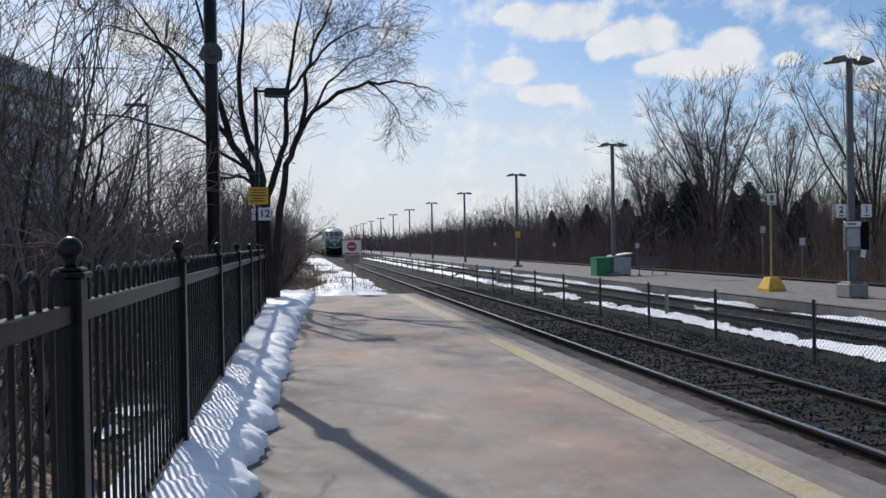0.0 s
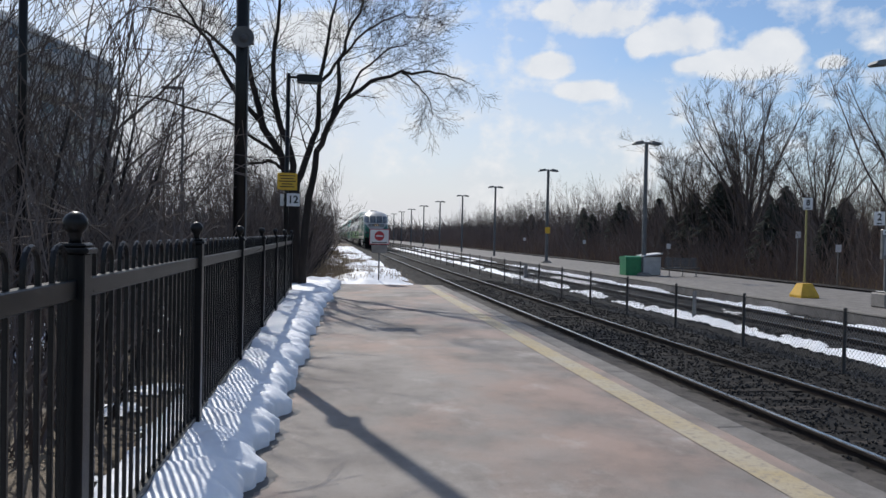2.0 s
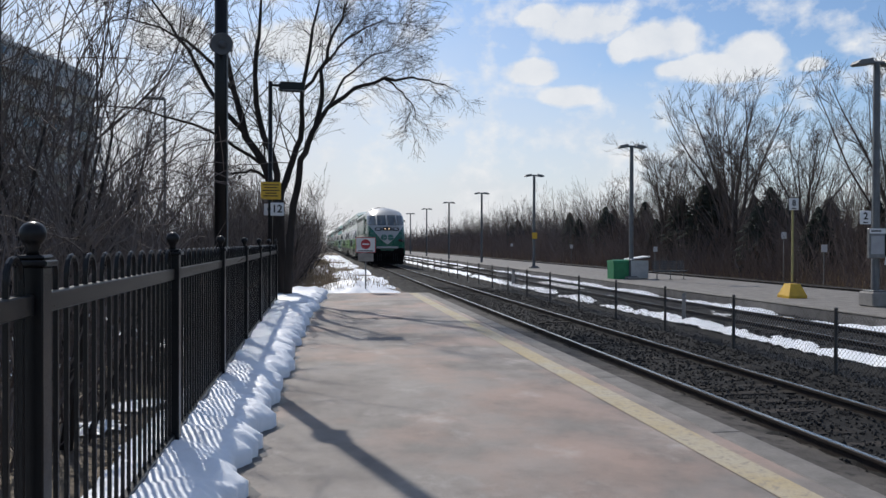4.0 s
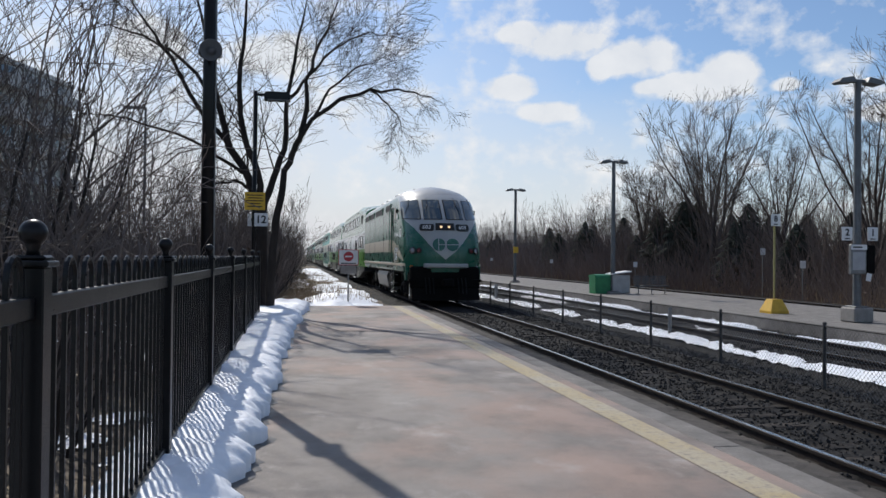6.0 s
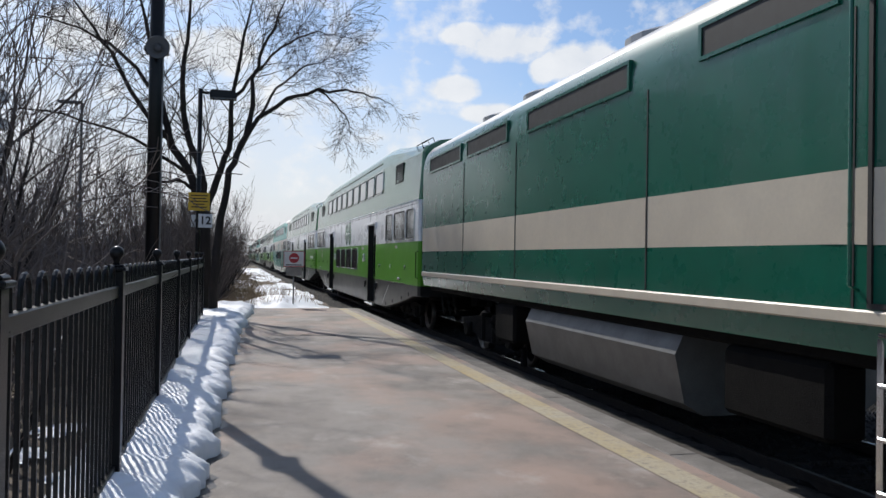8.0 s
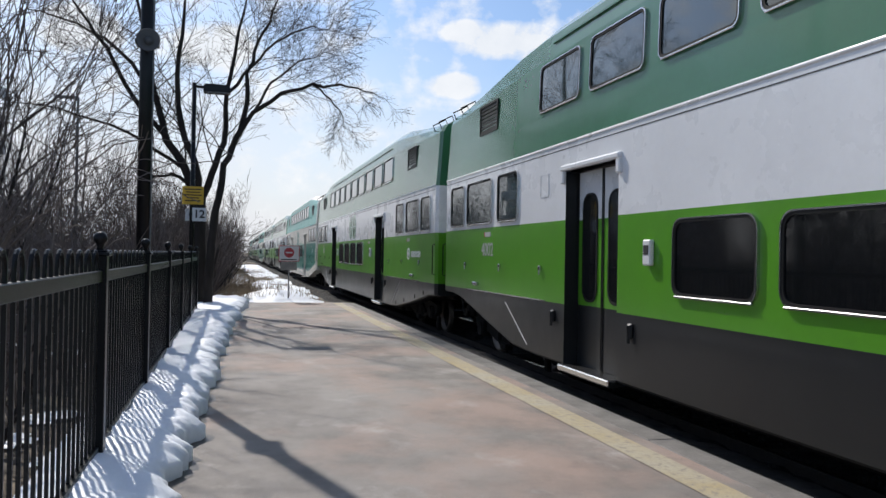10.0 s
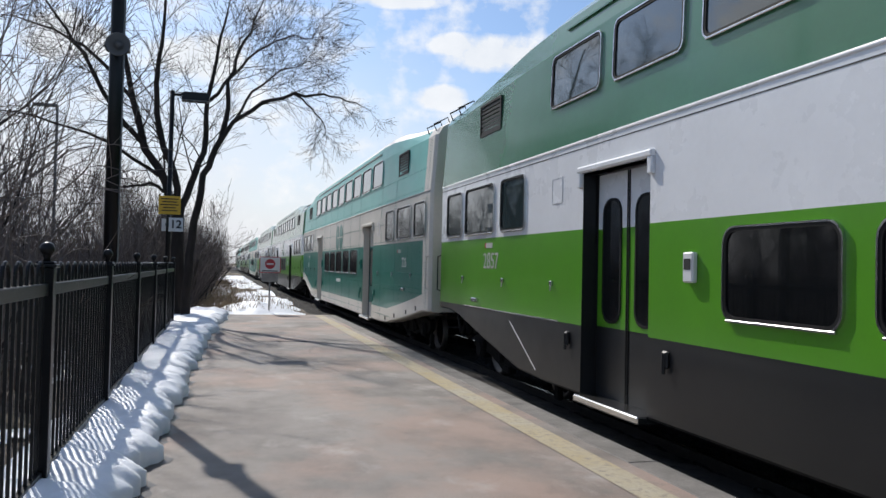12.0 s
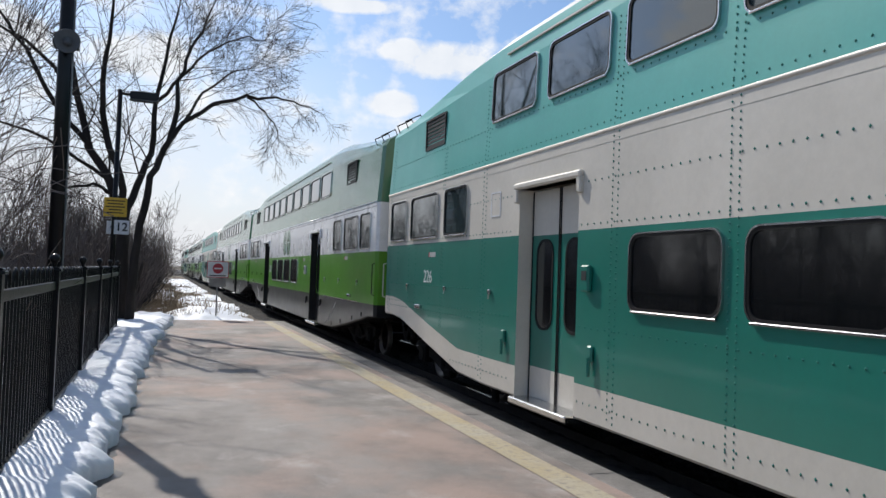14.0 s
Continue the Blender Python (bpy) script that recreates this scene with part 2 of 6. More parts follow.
INK = mat("black_ink", (0.012, 0.012, 0.012), 0.6)
SIGN_YELLOW = mat("sign_yellow", (0.72, 0.44, 0.03), 0.55, second=(0.62, 0.37, 0.03), scale=5, dirt=0.1)
SIGN_RED = mat("sign_red", (0.50, 0.03, 0.045), 0.5, second=(0.42, 0.03, 0.04), scale=5)
SAFETY_YELLOW = mat("yellow_plastic", (0.70, 0.42, 0.03), 0.5, second=(0.55, 0.33, 0.03), scale=3, dirt=0.15)
BIN_GREEN = mat("green_plastic", (0.02, 0.22, 0.085), 0.45, second=(0.015, 0.17, 0.065), scale=4, dirt=0.15)
POLE_GREY = mat("grey_pole_paint", (0.16, 0.17, 0.18), 0.5, 0.3, second=(0.12, 0.125, 0.13), scale=4)
PLINTH = mat("lamp_plinth_concrete", (0.33, 0.31, 0.29), 0.85, second=(0.25, 0.235, 0.22), scale=5, bump=0.6)
SPK = mat("grey_horn_plastic", (0.10, 0.10, 0.105), 0.55, second=(0.08, 0.08, 0.085), scale=6)
LOCO_GREEN = mat("loco_green_paint", (0.003, 0.108, 0.066), 0.28, second=(0.003, 0.09, 0.055), scale=1.2, coat=0.4, fine=20, dirt=0.12, spec=0.4)
LOCO_WHITE = mat("loco_silver_white_paint", (0.41, 0.41, 0.40), 0.32, second=(0.37, 0.37, 0.36), scale=1.2, coat=0.5, fine=20, dirt=0.12)
LOCO_CREAM = mat("loco_cream_paint", (0.60, 0.53, 0.42), 0.35, second=(0.52, 0.46, 0.37), scale=1.5, coat=0.4, fine=20, dirt=0.12)
LOCO_ROOF = mat("loco_grey_roof", (0.40, 0.40, 0.40), 0.38, 0.2, second=(0.33, 0.33, 0.33), scale=1.5, coat=0.2)
G_UPPER = mat("coach_forest_green", (0.050, 0.180, 0.092), 0.24, second=(0.044, 0.16, 0.08), scale=0.8, coat=0.4, fine=15, dirt=0.08)
G_LIME = mat("coach_lime_green", (0.085, 0.300, 0.012), 0.3, second=(0.078, 0.27, 0.012), scale=0.8, coat=0.35, fine=15, dirt=0.08)
C_WHITE = mat("coach_white", (0.80, 0.81, 0.83), 0.28, second=(0.74, 0.75, 0.77), scale=0.8, coat=0.5, fine=15, dirt=0.06)
C_SKIRT = mat("coach_charcoal", (0.009, 0.010, 0.012), 0.38, second=(0.014, 0.015, 0.016), scale=1.0, coat=0.10, fine=18, dirt=0.1, spec=0.28)
T_UPPER = mat("coach_pale_teal", (0.085, 0.43, 0.375), 0.42, second=(0.075, 0.39, 0.34), scale=1.0, coat=0.25, fine=18, dirt=0.10)
T_LOWER = mat("coach_teal", (0.006, 0.178, 0.132), 0.36, second=(0.006, 0.158, 0.117), scale=1.0, coat=0.3, fine=18, dirt=0.10)
T_CREAM = mat("coach_cream", (0.66, 0.62, 0.55), 0.48, second=(0.58, 0.545, 0.48), scale=0.9, coat=0.15, fine=15, dirt=0.10)
C_ROOF = mat("coach_roof", (0.60, 0.60, 0.58), 0.5, second=(0.48, 0.48, 0.46), scale=1.0)
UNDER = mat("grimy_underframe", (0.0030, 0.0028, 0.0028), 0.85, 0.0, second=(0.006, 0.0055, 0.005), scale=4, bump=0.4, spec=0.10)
WHEEL = mat("wheel_steel", (0.20, 0.18, 0.165), 0.45, 0.8, second=(0.12, 0.10, 0.09), scale=5)
TANK = mat("grey_fuel_tank", (0.15, 0.15, 0.15), 0.45, 0.4, second=(0.10, 0.10, 0.10), scale=3)
CHROME = mat("polished_aluminium", (0.70, 0.70, 0.70), 0.22, 1.0, second=(0.6, 0.6, 0.6), scale=5)
RUBBER = mat("black_rubber", (0.010, 0.010, 0.010), 0.6, spec=0.2)
PANE = glass_dark("coach_glass", (0.030, 0.046, 0.050))
PANE_DARK = glass_dark("tinted_glass", (0.006, 0.007, 0.008), 0.08)
HEAD = mat("headlight_glow", (0.9, 0.8, 0.6), 0.3, emit=((1.0, 0.60, 0.28), 0.9))
LENS = mat("lens_glass", (0.35, 0.36, 0.36), 0.12, 0.6)
LENS_RED = mat("red_lens", (0.16, 0.03, 0.03), 0.2)
LENS_AMBER = mat("amber_lens", (0.5, 0.16, 0.03), 0.25)
BOX_WHITE = mat("weathered_white_plastic", (0.50, 0.50, 0.49), 0.6, second=(0.40, 0.40, 0.39), scale=3)
BUILD = mat("apartment_precast", (0.62, 0.61, 0.60), 0.85, second=(0.54, 0.53, 0.52), scale=0.3)
BALC = mat("balcony_concrete", (0.80, 0.79, 0.77), 0.85, second=(0.62, 0.61, 0.59), scale=0.3)


# ---- mesh building ----
class Mesh:
    """Collects vertices and faces for one mesh object."""

    def __init__(self):
        self.v, self.f, self.m = [], [], []

    def face(self, pts, mi=0):
        k = len(self.v)
        self.v.extend([tuple(p) for p in pts])
        self.f.append(tuple(range(k, k + len(pts))))
        self.m.append(mi)

    def box(self, x0, x1, y0, y1, z0, z1, c=0.0, mi=0):
        cx, cy, cz = (x0 + x1) / 2, (y0 + y1) / 2, (z0 + z1) / 2
        hx, hy, hz = abs(x1 - x0) / 2, abs(y1 - y0) / 2, abs(z1 - z0) / 2
        k = len(self.v)
        if c <= 0:
            for s in range(8):
                self.v.append((cx + (hx if s & 1 else -hx), cy + (hy if s & 2 else -hy), cz + (hz if s & 4 else -hz)))
            for q in ((0, 2, 3, 1), (4, 5, 7, 6), (0, 1, 5, 4), (2, 6, 7, 3), (0, 4, 6, 2), (1, 3, 7, 5)):
                self.f.append(tuple(k + i for i in q))
                self.m.append(mi)
            return self
        c = min(c, hx * 0.9, hy * 0.9, hz * 0.9)
        idx = {}
        for s in range(8):
            sg = [1 if s & b else -1 for b in (1, 2, 4)]
            for a in range(3):
                h = [hx - c, hy - c, hz - c]
                h[a] += c
                idx[s, a] = len(self.v)
                self.v.append((cx + sg[0] * h[0], cy + sg[1] * h[1], cz + sg[2] * h[2]))
        faces = []
        for a in range(3):
            o1, o2 = [1 << b for b in range(3) if b != a]
            for top in (0, 1 << a):
                faces.append([idx[top + i, a] for i in (0, o1, o1 + o2, o2)])
            for e in (0, o1, o2, o1 + o2):
                b1, b2 = [b for b in range(3) if b != a]
                faces.append([idx[e, b1], idx[e + (1 << a), b1], idx[e + (1 << a), b2], idx[e, b2]])
        for s in range(8):
            faces.append([idx[s, a] for a in range(3)])
        ctr = Vector((cx, cy, cz))
        for q in faces:
            p = [Vector(self.v[i]) for i in q]
            n = (p[1] - p[0]).cross(p[2] - p[0])
            if n.dot(sum(p, Vector()) / len(p) - ctr) < 0:
                q.reverse()
            self.f.append(tuple(q))
            self.m.append(mi)
        return self

    def tube(self, p0, p1, r0, r1=None, n=8, caps=True, mi=0):
        p0, p1 = Vector(p0), Vector(p1)
        r1 = r0 if r1 is None else r1
        d = (p1 - p0).normalized()
        a = d.orthogonal().normalized()
        b = d.cross(a)
        k = len(self.v)
        for p, r in ((p0, r0), (p1, r1)):
            for i in range(n):
                t = 2 * math.pi * i / n
                self.v.append(tuple(p + (a * math.cos(t) + b * math.sin(t)) * r))
        for i in range(n):
            j = (i + 1) % n
            self.f.append((k + i, k + j, k + n + j, k + n + i))
            self.m.append(mi)
        if caps:
            self.f.append(tuple(k + i for i in reversed(range(n))))
            self.f.append(tuple(k + n + i for i in range(n)))
            self.m += [mi, mi]
        return self

    def path(self, pts, radii, n=6, mi=0):
        """A tapered tube along points."""
        pts = [Vector(p) for p in pts]
        k0 = len(self.v)
        a = None
        for i, p in enumerate(pts):
            d = (pts[min(i + 1, len(pts) - 1)] - pts[max(i - 1, 0)]).normalized()
            a = d.orthogonal().normalized() if a is None else (a - d * a.dot(d)).normalized()
            b = d.cross(a)
            for j in range(n):
                t = 2 * math.pi * j / n
                self.v.append(tuple(p + (a * math.cos(t) + b * math.sin(t)) * radii[i]))
        for i in range(len(pts) - 1):
            for j in range(n):
                q = (j + 1) % n
                self.f.append((k0 + i * n + j, k0 + i * n + q, k0 + (i + 1) * n + q, k0 + (i + 1) * n + j))
                self.m.append(mi)
        for e, rev in ((0, True), (len(pts) - 1, False)):
            ids = [k0 + e * n + j for j in range(n)]
            self.f.append(tuple(reversed(ids) if rev else ids))
            self.m.append(mi)
        return self

    def turn(self, profile, centre, n=16, mi=0):
        """A turned shape about the z axis: (radius, z) pairs."""
        k = len(self.v)
        for r, z in profile:
            for i in range(n):
                t = 2 * math.pi * i / n
                self.v.append((centre[0] + r * math.cos(t), centre[1] + r * math.sin(t), centre[2] + z))
        for a in range(len(profile) - 1):
            for i in range(n):
                j = (i + 1) % n
                self.f.append((k + a * n + i, k + a * n + j, k + (a + 1) * n + j, k + (a + 1) * n + i))
                self.m.append(mi)
        self.f.append(tuple(k + i for i in reversed(range(n))))
        self.f.append(tuple(k + (len(profile) - 1) * n + i for i in range(n)))
        self.m += [mi, mi]
        return self

    def prism(self, outline, axis, a, b, mi=0):
        """An outline of (u, v) pairs drawn out along an axis from a to b."""
        def put(u, v, w):
            return {"x": (w, u, v), "y": (u, w, v), "z": (u, v, w)}[axis]
        k, n = len(self.v), len(outline)
        for w in (a, b):
            self.v.extend(put(u, v, w) for u, v in outline)
        area = sum(outline[i][0] * outline[(i + 1) % n][1] - outline[(i + 1) % n][0] * outline[i][1] for i in range(n))
        flip = (area > 0) == ((b > a) == (axis != "y"))
        def add(ids):
            self.f.append(tuple(ids if flip else reversed(ids)))
            self.m.append(mi)
        add([k + i for i in reversed(range(n))])
        add([k + n + i for i in range(n)])
        for i in range(n):
            j = (i + 1) % n
            add([k + i, k + j, k + n + j, k + n + i])
        return self

    def ring(self, outer, inner, axis, a, b, mi=0):
        """A frame between two outlines of equal count."""
        def put(u, v, w):
            return {"x": (w, u, v), "y": (u, w, v), "z": (u, v, w)}[axis]
        k, n = len(self.v), len(outer)
        for line in (outer, inner):
            for w in (a, b):
                self.v.extend(put(u, v, w) for u, v in line)
        for i in range(n):
            j = (i + 1) % n
            for q in ((i, j, n + j, n + i), (2 * n + i, 3 * n + i, 3 * n + j, 2 * n + j), (i, 2 * n + i, 2 * n + j, j), (n + i, n + j, 3 * n + j, 3 * n + i)):
                self.f.append(tuple(k + e for e in q))
                self.m.append(mi)
        return self

    def data(self, name, mats, smooth=False):
        me = bpy.data.meshes.new(name)
        me.from_pydata(self.v, [], self.f)
        for m in (mats if isinstance(mats, (list, tuple)) else [mats]):
            me.materials.append(m)
        me.polygons.foreach_set("material_index", self.m)
        if smooth:
            me.polygons.foreach_set("use_smooth", [True] * len(self.f))
        me.update()
        return me


def rounded(u0, u1, v0, v1, r, n=4):
    pts = []
    for cu, cv, a0 in ((u1 - r, v1 - r, 0), (u0 + r, v1 - r, 90), (u0 + r, v0 + r, 180), (u1 - r, v0 + r, 270)):
        for i in range(n + 1):
            a = radians(a0 + 90 * i / n)
            pts.append((cu + r * math.cos(a), cv + r * math.sin(a)))
    return pts


def part(name, mesh, material, parent, label="", at=None, smooth=False):
    me = mesh.data(name, material, smooth) if isinstance(mesh, Mesh) else mesh
    ob = new(name, me)
    ob.parent = parent
    if at is not None:
        ob.matrix_basis = at
    return tagged(ob, label) if label else ob


def thing(name, label, category, group="", at=None, kind=""):
    ob = new(name)
    ob.empty_display_size = 0.2
    if at is not None:
        ob.matrix_basis = at
    return tagged(ob, label, category, group, kind)


def structure(name, mesh, material, label, category, smooth=False, kind="structure"):
    return tagged(new(name, mesh.data(name, material, smooth)), label, category, "", kind)


def lettering(name, body, size, material, parent, m, depth=0.004, spacing=1.0, bold=0.0):
    cu = bpy.data.curves.new(name, "FONT")
    cu.body, cu.size, cu.extrude, cu.align_x, cu.align_y = body, size, depth, "CENTER", "CENTER"
    cu.space_character, cu.offset = spacing, bold
    cu.materials.append(material)
    tmp = bpy.data.objects.new(name, cu)
    me = bpy.data.meshes.new_from_object(tmp)
    bpy.data.objects.remove(tmp)
    return part(name, me, None, parent, at=m)


def smooth_noise(x, y, s=1.0, seed=0.0):
    return noise.noise((x * s + seed, y * s - seed, seed * 1.7))


# ---- setting ----
RAIL_Z = -0.15
TRACKS = [5.4, 11.0, 21.4]


def grid(x0, x1, nx, y0, y1, ny, height):
    g = Mesh()
    xs, ys = np.linspace(x0, x1, nx + 1), np.linspace(y0, y1, ny + 1)
    g.v = [(float(x), float(y), float(height(x, y))) for y in ys for x in xs]
    for j in range(ny):
        for i in range(nx):
            a = j * (nx + 1) + i
            g.f.append((a, a + 1, a + nx + 2, a + nx + 1))
            g.m.append(0)
    return g


g = Mesh()
g.face([(-3000, -3000, -0.95), (3000, -3000, -0.95), (3000, 4500, -0.95), (-3000, 4500, -0.95)])
structure("ground", g, SOIL, "bare brown winter soil reaching to the horizon", "ground")

slab = Mesh().box(-1.75, 3.36, -14, 27.6, -0.7, 0.0, 0.015)
structure("platform", slab, CONCRETE, "worn grey-brown concrete railway platform, patchy and dry", "platform")
k = 0
y = -14.0
while y < 27.5:
    Y = min(y + 3.0, 27.6)
    kerb = structure("platform_edge", Mesh().box(3.366, 3.66, y + 0.0015, Y - 0.0015, -0.42, -0.004, 0.012), EDGE, "chipped grey concrete platform edge slab", "platform edge")
    y, k = Y, k + 1
line = grid(2.88, 3.18, 4, -14, 27.3, 160, lambda x, y: 0.006)
structure("yellow_line", line, YELLOW_LINE, "worn faded yellow safety line painted on concrete", "painted line")

far = Mesh().box(13.45, 19.3, -60, 260, -0.75, 0.0, 0.02)
structure("far_platform", far, EDGE, "long low grey concrete platform with a worn edge", "platform")


def ballast_height(x, y):
    z = -0.33
    for c in TRACKS[:2]:
        d = abs(x - c)
        z = max(z, -0.27 - max(0, d - 1.5) * 0.25)
    if 7.6 < x < 8.9:
        z = -0.42
    return z + 0.035 * smooth_noise(x, y, 3.0) + 0.035 * smooth_noise(x, y, 9.0)


structure("ballast", grid(3.664, 13.44, 70, -15, 60, 480, ballast_height), BALLAST, "dark crushed stone ballast under the tracks", "ballast")
structure("fouled_ballast", grid(3.664, 4.54, 8, -15, 27.6, 420, lambda x, y: -0.165 - (x - 3.66) * 0.10 + 0.016 * smooth_noise(x, y, 4.0) + 0.012 * smooth_noise(x, y, 13.0)), mat("ballast_fines", (0.125, 0.113, 0.103), 0.95, second=(0.075, 0.068, 0.062), scale=3, bump=1.0, fine=45, spec=0.2, third=(0.03, 0.028, 0.027), tscale=5.0, tamount=0.5), "grey fines packed between platform edge and rail", "ballast")
structure("ballast_shoulder", grid(1.9, 3.70, 14, 27.65, 60, 200, lambda x, y: -0.30 - max(0, 3.2 - x) * 0.16 + 0.03 * smooth_noise(x, y, 3.0) + 0.02 * smooth_noise(x, y, 9)), BALLAST, "dark ballast shoulder sloping off beside the track", "ballast")
structure("ballast_far", grid(2.2, 13.44, 30, 60, 420, 60, lambda x, y: ballast_height(x, y) - 0.01), BALLAST, "dark crushed stone ballast along distant tracks", "ballast")
structure("ballast_back", grid(19.32, 24.0, 12, -40, 260, 90, lambda x, y: -0.24 + 0.02 * smooth_noise(x, y, 2.0)), BALLAST, "dark crushed stone ballast behind the far platform", "ballast")

# loose stones: the near ones one by one in a single mesh
rng = random.Random(7)
st = Mesh()
for i in range(30000):
    u = rng.random()
    y = 2.5 + 33 * u ** 1.6
    x = rng.uniform(4.5, 10.0) if rng.random() < 0.75 else rng.uniform(4.5, 13.3)
    if abs(abs(x - 5.4) - 0.75) < 0.11 or abs(abs(x - 11.0) - 0.75) < 0.1:
        continue
    r = rng.uniform(0.015, 0.036)
    z = ballast_height(x, y) + r * 0.35
    q = Euler((rng.random() * 6, rng.random() * 6, rng.random() * 6)).to_matrix()
    k = len(st.v)
    for p in ((1, 0, 0), (-1, 0, 0), (0, 0.8, 0), (0, -0.8, 0), (0.1, 0, 0.7), (0, 0.1, -0.7)):
        w = q @ Vector(p) * r * rng.uniform(0.75, 1.2)
        st.v.append((x + w.x, y + w.y, z + w.z))
    for f in ((0, 2, 4), (2, 1, 4), (1, 3, 4), (3, 0, 4), (2, 0, 5), (1, 2, 5), (3, 1, 5), (0, 3, 5)):
        st.f.append(tuple(k + i for i in f))
        st.m.append(0)
structure("ballast_stones", st, STONE, "loose crushed dark grey ballast stones", "stones", kind="stuff")


# rails with head, web and foot; sleepers under them
def rail(x, y0, y1, top):
    prof = [(-0.07, -0.165), (0.07, -0.165), (0.07, -0.15), (0.015, -0.135), (0.012, -0.045), (0.034, -0.036), (0.036, -0.008), (0.028, 0), (-0.028, 0), (-0.036, -0.008), (-0.034, -0.036), (-0.012, -0.045), (-0.015, -0.135), (-0.07, -0.15)]
    r = Mesh().prism([(x + u, top + v) for u, v in prof], "y", y0, y1)
    top_face = max(range(len(r.f)), key=lambda i: sum(r.v[j][2] for j in r.f[i]) / len(r.f[i]) if len(r.f[i]) == 4 else -9)
    r.m[top_face] = 1
    return r


for c, y0, y1 in ((TRACKS[0], -40, 400), (TRACKS[1], -40, 400), (TRACKS[2], -40, 260)):
    for s in (-0.7525, 0.7525):
        structure("rail", rail(c + s, y0, y1, RAIL_Z), [RUST, STEEL], "rusty steel rail with a polished running top", "rail")


# ---- train ----
SIDE_TEXT = Matrix(((0, 0, -1, 0), (-1, 0, 0, 0), (0, 1, 0, 0), (0, 0, 0, 1)))
# car space: y runs back from the leading end, z from the rail top, x to the right
COACH = 25.25
PITCH = 25.95
DOOR = 6.25
SEC = [0.0, 0.12, 0.62, 1.2, 2.6, 4.2, 5.2, DOOR, DOOR + 1.5, 10.0, 12.625]
SEC = SEC + [COACH - s for s in reversed(SEC[:-1])]


def end_dist(s):
    return min(s, COACH - s)


def ease(t):
    t = max(0.0, min(1.0, t))
    return t * t * (3 - 2 * t)


def interp(z, table):
    for (a, x), (b, y) in zip(table, table[1:]):
        if z <= b:
            return x + (y - x) * max(0.0, (z - a) / (b - a))
    return table[-1][1]


def sill(s):
    if s < COACH / 2:
        return interp(s, [(0.0, 0.95), (0.7, 0.93), (1.5, 0.78), (2.4, 0.66), (4.5, 0.40)])
    return interp(COACH - s, [(0.0, 1.10), (0.95, 1.10), (3.9, 0.48), (4.5, 0.40)])


def coach_profile(s, teal):
    e = end_dist(s)
    t = 1 - ease((e - 0.3) / 5.0)
    zb = sill(s)
    z1 = max(0.79, zb + 0.36) if teal else max(1.22, zb + 0.06)
    belt = 3.45 if teal else 3.41
    end_in = 0.05 if e < 0.05 else 0.0
    w = 1.5 - end_in
    return [(w - 0.22, zb), (w - 0.03, zb), (w, zb + 0.03), (w, z1), (w, 2.44 if teal else 2.36), (w, 3.02), (w, belt), (w - 0.025 - 0.01 * t, 3.90), (w - 0.05 - 0.03 * t, 4.74 - 0.12 * t),
            (w - 0.10 - 0.07 * t, 5.08 - 0.30 * t), (w - 0.34 - 0.12 * t, 5.30 - 0.37 * t), (0.45, 5.42 - 0.40 * t), (0, 5.44 - 0.40 * t)]


def side_x(z, s=12.0):
    p = coach_profile(s, False)
    for (x0, z0), (x1, z1) in zip(p[3:], p[4:]):
        if z0 <= z <= z1:
            return x0 + (x1 - x0) * (z - z0) / (z1 - z0)
    return 1.5


def coach_body(teal):
    b = Mesh()
    rows = []
    for s in SEC:
        half = coach_profile(s, teal)
        full = [(-x, z) for x, z in half] + [(x, z) for x, z in reversed(half[:-1])]
        rows.append(len(b.v))
        b.v.extend((x, s, z) for x, z in full)
    n = len(coach_profile(0, teal))
    band = [3, 3, 3, 2, 1, 1, 0, 0, 0, 4, 4, 4]
    total = 2 * n - 1
    for i in range(len(SEC) - 1):
        door = abs(min(SEC[i], COACH - SEC[i + 1]) - DOOR) < 0.01
        for j in range(total - 1):
            k = j if j < n - 1 else total - 2 - j
            if door and 1 <= k <= 4:
                continue
            q = (rows[i] + j, rows[i] + j + 1, rows[i + 1] + j + 1, rows[i + 1] + j)
            b.f.append(q)
            b.m.append(1 if teal and SEC[i] < 0.6 and k < 9 else band[k])
        b.f.append((rows[i], rows[i + 1], rows[i + 1] + total - 1, rows[i] + total - 1))
        b.m.append(3)
    for r, rev in ((rows[0], False), (rows[-1], True)):
        half_bands = [(0, 3, 3), (3, 4, 2), (4, 6, 1), (6, 12, 0)]
        for a, c, mi in half_bands:
            ids = [r + i for i in range(a, c + 1)] + [r + total - 1 - i for i in range(c, a - 1, -1) if i != n - 1 or c != n - 1]
            ids = list(dict.fromkeys(ids))
            b.f.append(tuple(reversed(ids) if not rev else ids))
            b.m.append(mi if not teal else 1)
    # door wells
    for s0 in (DOOR, COACH - DOOR - 1.5):
        for sx in (-1, 1):
            zb = sill(s0 + 0.7) + 0.0
            x0, x1 = sx * 1.5, sx * 1.24
            for pts, mi in (([(x0, s0, zb), (x1, s0, zb), (x1, s0, 3.02), (x0, s0, 3.02)], 3), ([(x0, s0 + 1.5, zb), (x1, s0 + 1.5, zb), (x1, s0 + 1.5, 3.02), (x0, s0 + 1.5, 3.02)], 3),
                            ([(x0, s0, 3.02), (x1, s0, 3.02), (x1, s0 + 1.5, 3.02), (x0, s0 + 1.5, 3.02)], 1), ([(x0, s0, zb), (x1, s0, zb), (x1, s0 + 1.5, zb), (x0, s0 + 1.5, zb)], 3)):
                b.face(pts, mi)
    return b


